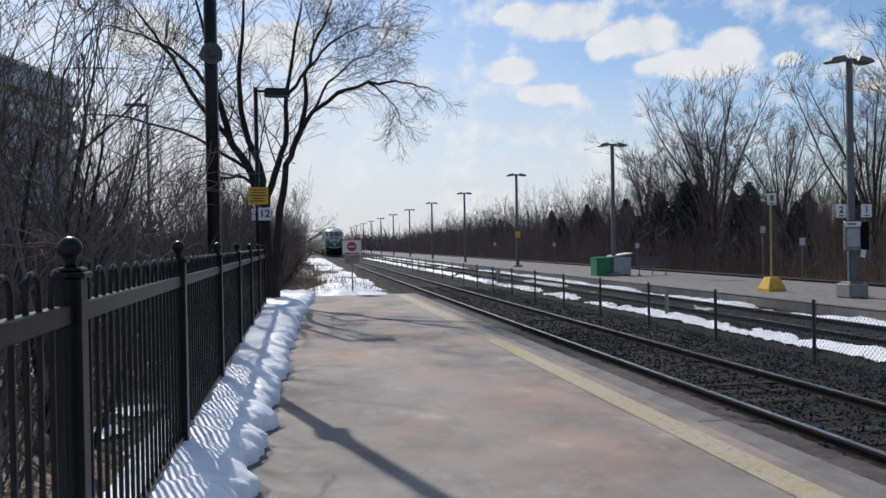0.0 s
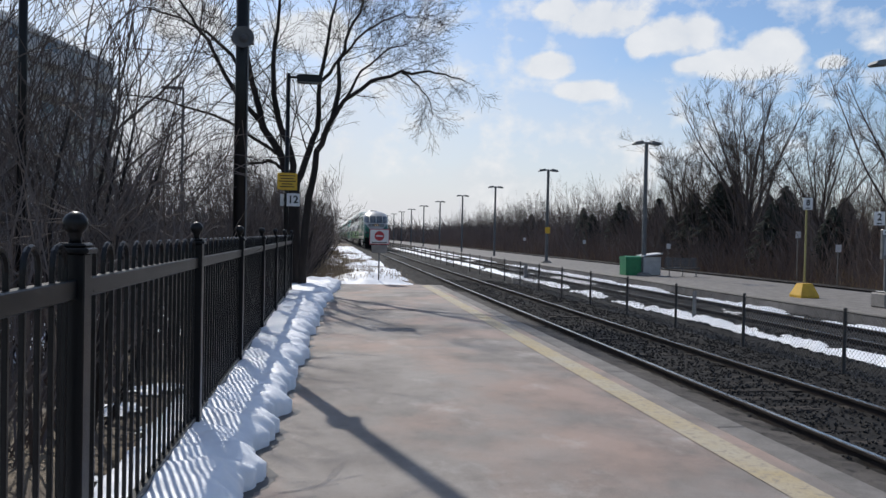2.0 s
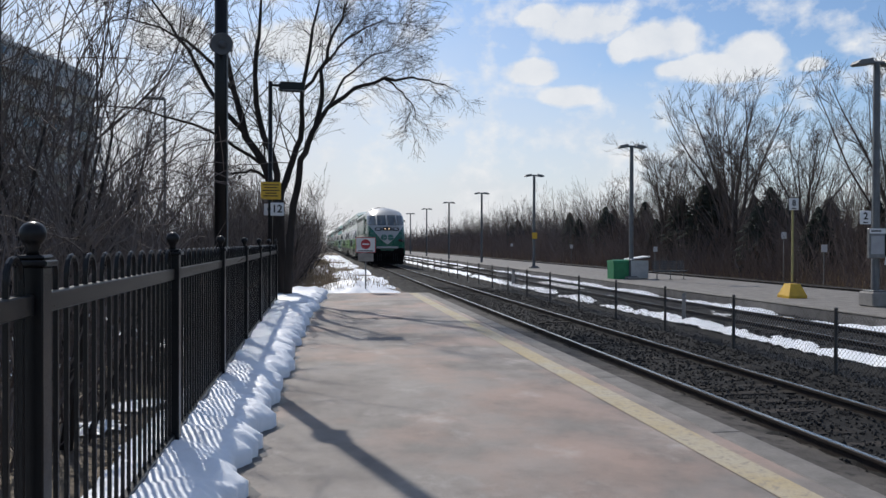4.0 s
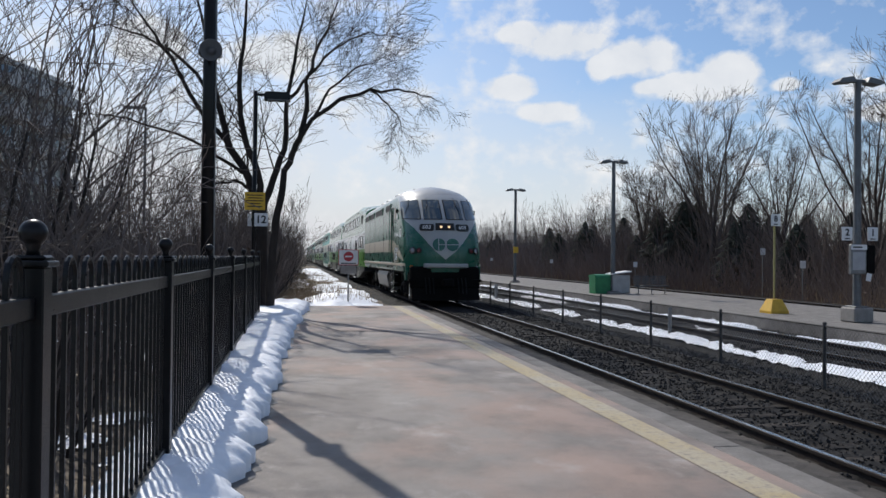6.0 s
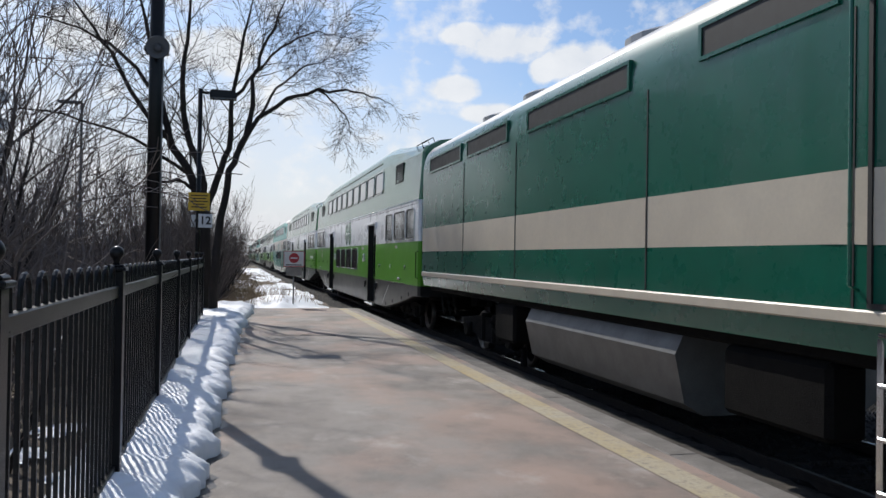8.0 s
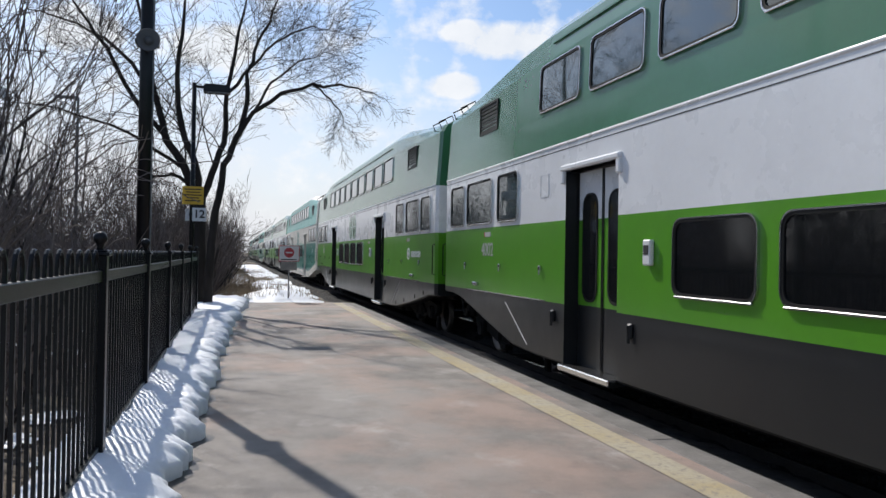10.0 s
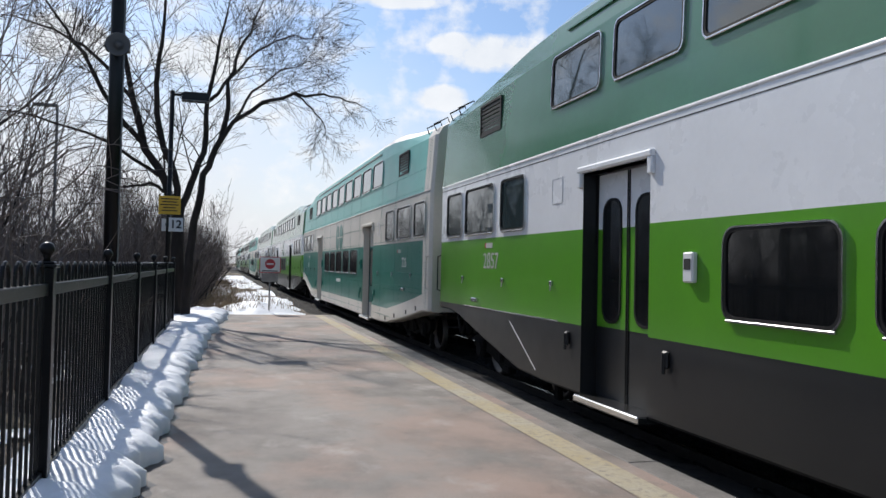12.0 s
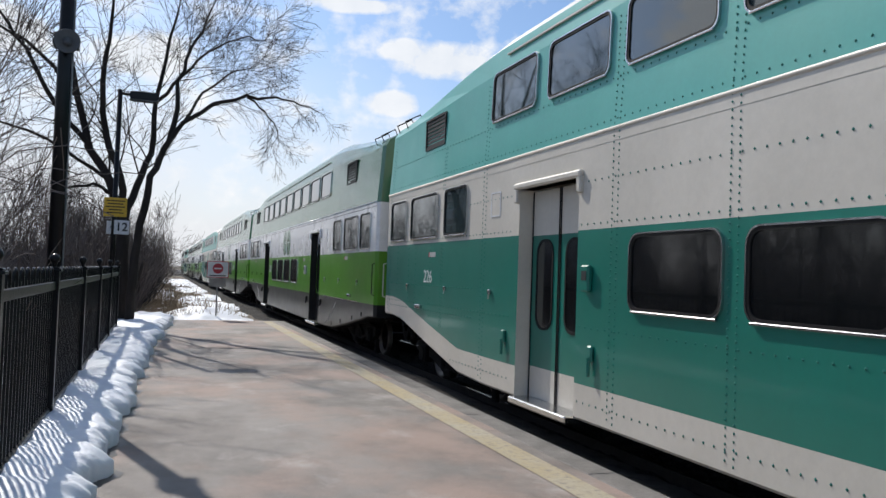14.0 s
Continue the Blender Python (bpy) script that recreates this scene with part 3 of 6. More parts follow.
def weld(me):
    """Joins the doubled points of a mesh so that it shades smoothly."""
    bm = bmesh.new()
    bm.from_mesh(me)
    bmesh.ops.remove_doubles(bm, verts=bm.verts, dist=0.003)
    bmesh.ops.recalc_face_normals(bm, faces=bm.faces)
    bm.to_mesh(me)
    bm.free()


MESHES = {}


def window_meshes(w, h, r=0.09, dark=False, lip=True, gasket=0.032):
    key = (round(w, 2), round(h, 2), dark)
    if key not in MESHES:
        o, i = rounded(-w / 2, w / 2, -h / 2, h / 2, r), rounded(-w / 2 + gasket, w / 2 - gasket, -h / 2 + gasket, h / 2 - gasket, max(0.03, r - gasket * 0.6))
        fr = Mesh().ring(o, i, "x", -0.02, 0.012)
        if lip:
            o2 = rounded(-w / 2 - 0.012, w / 2 + 0.012, -h / 2 - 0.012, h / 2 + 0.012, r + 0.01)
            o3 = rounded(-w / 2 + 0.004, w / 2 - 0.004, -h / 2 + 0.004, h / 2 - 0.004, r)
            fr.ring(o2, o3, "x", -0.026, 0.010, 1)
            fr.box(-0.034, 0.0, -w / 2 + 0.05, w / 2 - 0.05, -h / 2 - 0.018, -h / 2 + 0.006, 0.006, 1)
        pane = Mesh().prism(i, "x", -0.006, 0.014)
        MESHES[key] = (fr.data("window", [RUBBER, CHROME]), pane.data("pane", PANE_DARK if dark else PANE))
    return MESHES[key]


def place_window(car, s, z0, w, h, dark=False, side=-1, cars_s=12.0):
    fr, pane = window_meshes(w, h, r=0.14 if dark else 0.10, dark=dark)
    zc = z0 + h / 2
    x = side_x(zc, cars_s)
    slope = (side_x(zc + 0.2, cars_s) - side_x(zc - 0.2, cars_s)) / 0.4
    tilt = math.degrees(math.atan(-slope))
    m = pose(side * (x + 0.003), s, zc, 0, tilt if side < 0 else -tilt, 0) @ (Matrix() if side < 0 else pose(0, 0, 0, 0, 0, 180))
    f = part("window", fr, None, car, at=m)
    part("pane", pane, None, f)


def leaf_mesh(teal):
    """One door leaf, 0.72 wide, drawn from y 0 to 0.72, outer face at x 0 towards -x."""
    key = ("leaf", teal)
    if key not in MESHES:
        d = Mesh()
        top = 2.36 if teal else 2.68
        gl = rounded(0.17, 0.55, 1.30, top, 0.16)
        for z0, z1, mi in ((0.42, 0.80 if teal else 1.22, 2), (0.80 if teal else 1.22, 2.44 if teal else 2.36, 1), (2.44 if teal else 2.36, 3.0, 0)):
            d.box(0.0, 0.04, 0.004, 0.716, z0, z1, 0.0, mi)
        d.ring(rounded(0.14, 0.58, 1.27, top + 0.03, 0.18), gl, "x", -0.012, 0.006, 3)
        d.box(-0.012, 0.0, 0.0, 0.02, 0.42, 3.0, 0.004, 3)
        d.box(-0.012, 0.0, 0.70, 0.72, 0.42, 3.0, 0.004, 3)
        p = Mesh().prism(gl, "x", -0.006, 0.01)
        mats = [T_CREAM, T_LOWER, T_CREAM, RUBBER] if teal else [C_WHITE, G_LIME, C_SKIRT, RUBBER]
        MESHES[key] = (d.data("door_leaf", mats), p.data("door_glass", PANE_DARK))
    return MESHES[key]


def truck(car, s):
    """A two-axle truck centred at s, under its own part."""
    if "truck" not in MESHES:
        t = Mesh()
        for sx in (-1, 1):
            t.prism([(-1.75, 0.50), (-1.45, 0.36), (-1.0, 0.42), (-0.5, 0.30), (0.5, 0.30), (1.0, 0.42), (1.45, 0.36), (1.75, 0.50), (1.75, 0.66), (0.8, 0.78), (-0.8, 0.78), (-1.75, 0.66)], "x", sx * 1.02, sx * 1.14)
            for yy in (-1.3, 1.3):
                t.tube((sx * 1.10, yy, 0.46), (sx * 1.22, yy, 0.46), 0.13, n=12)
                t.box(sx * 1.03, sx * 1.20, yy - 0.2, yy + 0.2, 0.32, 0.62, 0.03)
            for yy in (-0.32, 0.32):
                t.tube((sx * 1.08, yy, 0.34), (sx * 1.08, yy, 0.86), 0.11, n=10)
            t.tube((sx * 1.2, -0.85, 0.45), (sx * 1.2, -0.3, 0.72), 0.035)
            t.box(sx * 1.06, sx * 1.2, -0.16, 0.16, 0.2, 0.32, 0.02)
            t.box(sx * 1.10, sx * 1.18, -2.0, -1.85, 0.10, 0.42, 0.02)
        t.box(-1.0, 1.0, -0.3, 0.3, 0.45, 0.85, 0.04)
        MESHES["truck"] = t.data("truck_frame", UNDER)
        w = Mesh()
        for sx in (-1, 1):
            prof = [(0.10, 0.62), (0.14, 0.66), (0.34, 0.69), (0.37, 0.72), (0.42, 0.72), (0.425, 0.80), (0.40, 0.83), (0.36, 0.82), (0.33, 0.76), (0.16, 0.78), (0.10, 0.84)]
            sub = Mesh().turn(prof, (0, 0, 0), 28)
            k = len(w.v)
            w.v.extend((sx * z, x, y) for x, y, z in sub.v)
            w.f.extend(tuple(k + i for i in f) for f in sub.f)
            w.m.extend(1 if 0.30 < math.hypot(*[sum(sub.v[i][c] for i in f) / len(f) for c in (0, 1)]) else 0 for f in sub.f)
        w.tube((-0.75, 0, 0), (0.75, 0, 0), 0.08)
        MESHES["wheelset"] = w.data("wheelset", [UNDER, WHEEL], True)
    f = part("truck", MESHES["truck"], None, car, at=pose(0, s, 0))
    return [part("wheelset", MESHES["wheelset"], None, f, at=pose(0, yy, 0.425)) for yy in (-1.3, 1.3)]


def half_disc_logo(car, m, size, material, bars):
    """A two-lobed mark: plain round shapes parted by thin bars."""
    key = ("logo", size)
    if key not in MESHES:
        g = Mesh()
        r = size / 2
        n = 40
        for c, cut in ((0.92 * r, True), (-0.86 * r, False)):
            pts = [(c + 0.86 * r * math.cos(2 * math.pi * q / n), r * math.sin(2 * math.pi * q / n)) for q in range(n)]
            if cut:
                pts = [(max(u, c - 0.70 * r), v) for u, v in pts]
            g.prism(pts, "x", -0.006, 0.0, 0)
        g.box(-0.009, 0.0, -1.72 * r, 1.0 * r, -0.035 * r, 0.035 * r, 0, 1)
        g.box(-0.009, 0.0, 0.97 * r, 1.04 * r, -r, r, 0, 1)
        g.box(-0.009, 0.0, 0.0, 0.2 * r, -0.8 * r, 0.8 * r, 0, 1)
        MESHES[key] = g
    return part("round_emblem", MESHES[key].data("round_emblem", [material, bars]), None, car, at=m)


def bars_text(car, s0, s1, z, h, material, name="letter_bar"):
    """Unreadable writing as a row of small plain bars on the left side."""
    n = max(3, round((s1 - s0) / (h * 0.75)))
    step = (s1 - s0) / n
    for i in range(n):
        part(name, Mesh().box(-1.506, -1.499, s0 + i * step + step * 0.25, s0 + (i + 1) * step - step * 0.2, z, z + h), material, car)


def build_coach(teal, number):
    name = "passenger_coach"
    label = ("older bilevel passenger coach in teal and cream with rows of rivets" if teal else "bilevel passenger coach in forest green, white and lime green")
    car = thing(name, label, "train coach", "coaches of the train")
    mats = [T_UPPER, T_CREAM, T_LOWER, T_CREAM, C_ROOF] if teal else [G_UPPER, C_WHITE, G_LIME, C_SKIRT, G_UPPER]
    weld(part("body", coach_body(teal), mats, car).data)
    zl = 1.62 if teal else 1.48
    for side in (-1, 1):
        for i in range(5 if teal else 4):
            place_window(car, (8.75 + 1.60 * i if teal else 10.1 + 1.62 * i) + 0.66, zl, 1.32, 0.74 if teal else 0.78, True, side)
        for a, w in (((0.42, 0.98), (1.70, 1.44), (3.48, 0.98)) if teal else ((0.55, 0.92), (1.68, 1.46), (3.46, 0.97))):
            for s in (a + w / 2, COACH - a - w / 2):
                place_window(car, s, 2.53 if teal else 2.44, w, 0.74 if teal else 0.78, False, side)
        for i in range(9):
            place_window(car, 5.22 + 1.68 * i + 0.68, 4.05 if teal else 3.98, 1.36, 0.68, False, side, cars_s=12.0)
    # vents high at both ends
    for s in (2.75, COACH - 2.75):
        v = Mesh().ring(rounded(s - 0.5, s + 0.5, 4.06, 4.60, 0.02), rounded(s - 0.46, s + 0.46, 4.10, 4.56, 0.02), "x", -1.475, -1.40)
        for i in range(7):
            v.box(-1.462, -1.40, s - 0.46, s + 0.46, 4.105 + i * 0.066, 4.15 + i * 0.066)
        part("air_vent", v, INK, car)
    # doors
    lm, gm = leaf_mesh(teal)
    for s0 in (DOOR, COACH - DOOR - 1.5):
        dr = Mesh()
        dr.box(-1.56, -1.30, s0 - 0.09, s0 + 1.59, 3.02, 3.10, 0.02)
        dr.box(-1.55, -1.48, s0 - 0.09, s0, 2.85, 3.03, 0.015)
        dr.box(-1.55, -1.48, s0 + 1.5, s0 + 1.59, 2.85, 3.03, 0.015)
        part("door_header", dr, T_CREAM if teal else C_WHITE, car)
        part("door_step", Mesh().box(-1.60, -1.30, s0 + 0.02, s0 + 1.48, 0.34, 0.42, 0.015), CHROME, car)
        for q in (s0 + 0.02, s0 + 0.76):
            leaf = part("door_leaf", lm, None, car, at=pose(-1.31, q, 0))
            part("door_glass", gm, None, leaf)
        for q in (s0 - 0.35, s0 + 1.85):
            part("grab_handle", Mesh().box(-1.54, -1.5, q - 0.05, q + 0.05, 1.05 if teal else 0.95, 1.22 if teal else 1.12, 0.02).tube((-1.54, q, 1.1), (-1.54, q, 0.9), 0.02), T_LOWER if teal else C_SKIRT, car)
    # small fittings on the side facing the platform
    for s in ((8.0, COACH - 8.0) if teal else (8.5, COACH - 8.5)):
        part("intercom_box", Mesh().box(-1.56, -1.5, s - 0.08, s + 0.08, 1.78, 2.06, 0.015).box(-1.565, -1.55, s - 0.05, s + 0.05, 1.90, 2.0, 0, 1), [WHITE if not teal else T_LOWER, INK], car)
    for s in (2.9, 8.9, COACH - 2.9):
        part("notice_label", Mesh().box(-1.505, -1.5, s - 0.17, s + 0.17, 2.20, 2.28).box(-1.508, -1.5, s + 0.13, s + 0.17, 2.20, 2.28, 0, 1), [BOX_WHITE, SIGN_RED], car)
    for s in (1.6, 3.6, 5.4, COACH - 5.4, COACH - 3.6, COACH - 1.6):
        part("marker_stud", Mesh().box(-1.54, -1.5, s - 0.035, s + 0.035, 1.66, 1.73, 0.01).tube((-1.53, s, 1.66), (-1.53, s, 1.6), 0.012), CHROME, car)
    for s in (2.32, COACH - 2.32):
        part("side_lamp", Mesh().box(-1.56, -1.5, s - 0.13, s + 0.13, 1.31, 1.38, 0.012), CHROME, car)
    for s in (1.15, 2.05, 3.3, 4.35):
        part("jacking_pad", Mesh().box(-1.507, -1.49, s - 0.05, s + 0.05, sill(s) + 0.07, sill(s) + 0.17, 0.004), UNDER, car)
    # corner grab irons and roof-end hand rails
    for s in (0.10, COACH - 0.10):
        part("grab_iron", Mesh().path([(-1.5, s, 1.42), (-1.56, s, 1.44), (-1.56, s, 2.08), (-1.5, s, 2.10)], [0.013] * 4), C_SKIRT if not teal else T_CREAM, car)
        sg = 1 if s < 5 else -1
        for off in (0.15, 0.7):
            part("roof_rung", Mesh().path([(-1.34, s + sg * off, 4.68), (-1.42, s + sg * off, 4.86), (-1.12, s + sg * off, 5.02), (-1.05, s + sg * off, 4.84)], [0.014] * 4), UNDER, car)
    # diaphragm and coupler at both ends
    for s, sg in ((0, -1), (COACH, 1)):
        part("diaphragm", Mesh().ring(rounded(-0.62, 0.62, 1.15, 3.45, 0.1), rounded(-0.48, 0.48, 1.25, 3.32, 0.08), "y", s, s + sg * 0.34), RUBBER, car)
        part("coupler", Mesh().box(-0.13, 0.13, s - 0.4 * (sg < 0), s + 0.4 * (sg > 0), 0.72, 0.98, 0.03).box(-0.5, 0.5, s - sg * 0.5, s - sg * 0.1, 0.7, 1.08, 0.03), UNDER, car)
        for xx in (-0.9, -0.75, -0.6):
            part("air_hose", Mesh().path([(xx, s, 1.05), (xx, s + sg * 0.2, 0.7), (xx, s + sg * 0.3, 0.55), (xx, s + sg * 0.36, 0.7)], [0.025] * 4), RUBBER, car)
    # belt seam moulding
    for sx in (-1, 1):
        part("belt_moulding", Mesh().tube((sx * 1.494, 0.13, 3.455 if teal else 3.415), (sx * 1.494, COACH - 0.13, 3.455 if teal else 3.415), 0.022, n=10), T_CREAM if teal else C_WHITE, car, smooth=True)
    part("panel_joint", Mesh().box(-1.503, -1.499, 0.13, COACH - 0.13, 3.325, 3.337), INK if not teal else T_CREAM, car)
    part("roof_joint", Mesh().box(-1.442, -1.41, 5.0, COACH - 5.0, 4.735, 4.745), INK if not teal else T_UPPER, car)
    for s in (DOOR - 0.75, COACH - DOOR + 0.75):
        part("speaker_panel", Mesh().ring(rounded(s - 0.16, s + 0.16, 2.72, 3.06, 0.02), rounded(s - 0.14, s + 0.14, 2.74, 3.04, 0.015), "x", -1.508, -1.499).box(-1.504, -1.499, s - 0.14, s + 0.14, 2.74, 3.04, 0, 1), [C_WHITE, T_CREAM if teal else C_WHITE], car)
    for s in (7.6, COACH - 7.6):
        part("notice_label", Mesh().box(-1.478, -1.46, s - 0.18, s + 0.18, 3.74, 3.83), WHITE, car)
    if not teal:
        for s, e in ((4.9, 3.9), (COACH - 4.9, COACH - 3.9)):
            part("skirt_line", Mesh().path([(-1.503, s, 0.52), (-1.503, e, 1.10)], [0.008, 0.008], 4), WHITE, car)
    part("drip_rail", Mesh().box(-1.45, -1.3, 5.6, COACH - 5.6, 4.93, 4.95), T_CREAM if teal else G_UPPER, car)
    if not teal:
        for q in (1.6, COACH - 5.6):
            part("skirt_trim", Mesh().box(-1.508, -1.5, q, q + 4.0, 1.215, 1.235), CHROME, car)
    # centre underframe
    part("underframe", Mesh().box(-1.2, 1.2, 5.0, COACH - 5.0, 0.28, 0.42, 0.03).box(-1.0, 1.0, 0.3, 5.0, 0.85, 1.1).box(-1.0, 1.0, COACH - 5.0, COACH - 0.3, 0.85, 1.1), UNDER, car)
    wheels = truck(car, 2.95) + truck(car, COACH - 2.95)
    # side marks
    half_disc_logo(car, pose(-1.501, 12.7, 2.87), 0.92, T_LOWER if teal else G_UPPER, T_CREAM if teal else C_WHITE)
    if number:
        lettering("car_number", number, 0.32, WHITE, car, pose(-1.503, 2.35, 1.96) @ Matrix(((0, 0, -1, 0), (-1, 0, 0, 0), (0, 1, 0, 0), (0, 0, 0, 1))), 0.002)
        lettering("car_number", number, 0.30, WHITE, car, pose(-1.503, COACH - 2.7, 1.86) @ Matrix(((0, 0, -1, 0), (-1, 0, 0, 0), (0, 1, 0, 0), (0, 0, 0, 1))), 0.002)
    if teal:
        # rivets in double upright rows and along the bands
        rv = Mesh()

        def rivet(s, z):
            x = side_x(z, s) + 0.0
            k = len(rv.v)
            r = 0.015
            rv.v.extend([(-x - 0.001, s - r, z), (-x - 0.001, s, z + r), (-x - 0.001, s + r, z), (-x - 0.001, s, z - r), (-x - 0.011, s, z)])
            for a, c in ((0, 1), (1, 2), (2, 3), (3, 0)):
                rv.f.append((k + a, k + c, k + 4))
                rv.m.append(0)
        for s in (0.35, 5.1, 8.45, 10.2, 11.82, 13.43, 15.04, 16.78, COACH - 5.1, COACH - 0.35):
            z = sill(s) + 0.1
            while z < 4.6:
                for ds in (-0.05, 0.05):
                    rivet(s + ds, z + 0.3 * ds)
                z += 0.065
        for z in (0.60, 1.40, 2.50, 2.96, 3.55, 3.98):
            s = 0.4
            while s < COACH - 0.4:
                skip = 6.1 < end_dist(s) < 7.7 and z < 3.1
                if z > sill(s) + 0.1 and not skip:
                    rivet(s, z)
                s += 0.13
        for s0 in (0.9, 1.6, 2.0, 2.8, 3.35, 3.42):
            for s in (s0, COACH - s0):
                z = sill(s) + 0.5
                while z < 2.42:
                    rivet(s, z)
                    z += 0.10 if s0 < 3 else 0.065
                z = 3.30
                while z < 3.95 and s0 > 3:
                    rivet(s, z)
                    z += 0.065
        for z in (1.30, 1.72):
            for i in range(36):
                rivet(0.5 + 0.12 * i, z)
                rivet(COACH - 0.5 - 0.12 * i, z)
        tagged(part("rivets", rv, T_LOWER, car), kind="stuff")
    return car, wheels


# locomotive: body drawn from levels of half outlines
LZ = [1.28, 1.60, 1.78, 2.09, 2.40, 2.65, 3.0, 3.32, 3.45, 3.75, 4.05, 4.28, 4.46, 4.62, 4.78, 4.90, 4.97]
LOCO = 20.3


def nose_front(z):
    return interp(z, [(1.28, 1.42), (2.1, 1.40), (2.65, 1.48), (3.32, 1.76), (4.05, 2.55), (4.28, 2.88), (4.46, 3.15), (4.62, 3.45), (4.78, 3.9), (4.90, 4.5), (4.97, 5.4)])


def nose_corner(z):
    return interp(z, [(1.28, 2.15), (2.1, 2.25), (2.65, 2.5), (3.32, 3.1), (4.05, 3.8), (4.28, 4.2), (4.46, 4.6), (4.62, 5.0), (4.97, 6.8)])


def loco_w(z):
    return interp(z, [(1.28, 1.50), (1.6, 1.55), (4.05, 1.55), (4.28, 1.52), (4.46, 1.45), (4.62, 1.30), (4.78, 1.02), (4.90, 0.65), (4.97, 0.2)])


def skin(u, z, out=0.0):
    """A point on the nose: u 0 at the middle, 1 at the corner where the side starts; beyond 1 in metres along the side."""
    w, f, c = loco_w(z), nose_front(z), nose_corner(z)
    sg, u = (-1 if u < 0 else 1), abs(u)
    if u <= 1:
        th = u * math.pi / 2
        x, s = w * math.sin(th) ** 0.86, f + (c - f) * (1 - math.cos(th))
        nx, ns = math.sin(th) * (c - f) / max(w, 0.1) + 0.25 * math.sin(th), -math.cos(th)
        ln = math.hypot(nx, ns)
        nx, ns = nx / ln, ns / ln
    else:
        x, s, nx, ns = w, c + (u - 1), 1, 0
    return Vector((sg * (x + nx * out), s + ns * out, z + 0.3 * out))


def v_edge(z):
    """Where the white of the nose ends, in u."""
    return interp(z, [(1.28, 0.0004), (1.78, 0.0006), (2.09, 0.13), (2.65, 0.35), (3.0, 0.51), (3.32, 0.74), (3.45, 0.90), (3.75, 1.02), (4.05, 1.1), (4.28, 1.15), (4.46, 1.6), (4.97, 3.0)])


def loco_body():
    b = Mesh()
    inner, outer = 7, 5
    side = [2.0, 3.0, 4.0, 5.5, 6.45, 8.6, 10.0, 13.5, 17.0, LOCO]
    cols = 1 + inner + outer + len(side)
    for sg in (-1, 1):
        k0 = len(b.v)
        for z in LZ:
            ub = v_edge(z)
            for i in range(inner + 1):
                b.v.append(tuple(skin(sg * max(1e-5, ub * i / inner), z)))
            lim = max(1.35, ub + 0.15)
            for i in range(1, outer + 1):
                b.v.append(tuple(skin(sg * (ub + (lim - ub) * i / outer), z)))
            last = b.v[-1][1]
            for i, s in enumerate(side):
                lo = last + 0.02 * (i + 1)
                b.v.append((sg * loco_w(z), max(s, lo), z))
        for r in range(len(LZ) - 1):
            for c in range(cols - 1):
                a = k0 + r * cols + c
                q = (a, a + 1, a + cols + 1, a + cols)
                zc = (LZ[r] + LZ[r + 1]) / 2
                mi = 1 if c < inner else 0
                if zc > 4.46:
                    mi = 3
                if c >= inner and zc <= 4.46 and 2.09 < zc < 2.65 and c >= inner + outer + 5:
                    mi = 2
                b.f.append(q if sg < 0 else tuple(reversed(q)))
                b.m.append(mi)
        rear = [k0 + r * cols + cols - 1 for r in range(len(LZ))]
        b.f.append(tuple(rear) + ())
        b.m.append(0)
    # belly and rear closing
    b.face([(-1.5, 1.9, 1.3), (1.5, 1.9, 1.3), (1.5, LOCO, 1.3), (-1.5, LOCO, 1.3)], 4)
    b.box(-1.5, 1.5, LOCO - 0.06, LOCO - 0.02, 1.3, 4.3, 0, 0)
    return b


def skin_patch(corners, out, nu=6, nz=4, thick=0.0):
    """A patch over the nose between four (u, z) corners: lower a, lower b, upper b, upper a."""
    g = Mesh()
    (ua, za), (ub, zb), (uc, zc), (ud, zd) = corners
    for j in range(nz + 1):
        t = j / nz
        for i in range(nu + 1):
            w = i / nu
            u = (ua + (ub - ua) * w) * (1 - t) + (ud + (uc - ud) * w) * t
            z = (za + (zb - za) * w) * (1 - t) + (zd + (zc - zd) * w) * t
            g.v.append(tuple(skin(u, z, out)))
    for j in range(nz):
        for i in range(nu):
            a = j * (nu + 1) + i
            g.f.append((a, a + 1, a + nu + 2, a + nu + 1))
            g.m.append(0)
    return g


def nose_frame(u, z):
    """A pose on the nose whose -z... x axis runs across the nose, y up it, z out of it."""
    p = skin(u, z, 0.004)
    ex = (skin(u + 0.02, z) - skin(u - 0.02, z)).normalized()
    ey = (skin(u, z + 0.03) - skin(u, z - 0.03)).normalized()
    ez = ex.cross(ey).normalized()
    ey = ez.cross(ex)
    return Matrix.Translation(p) @ Matrix((ex, ey, ez)).transposed().to_4x4()


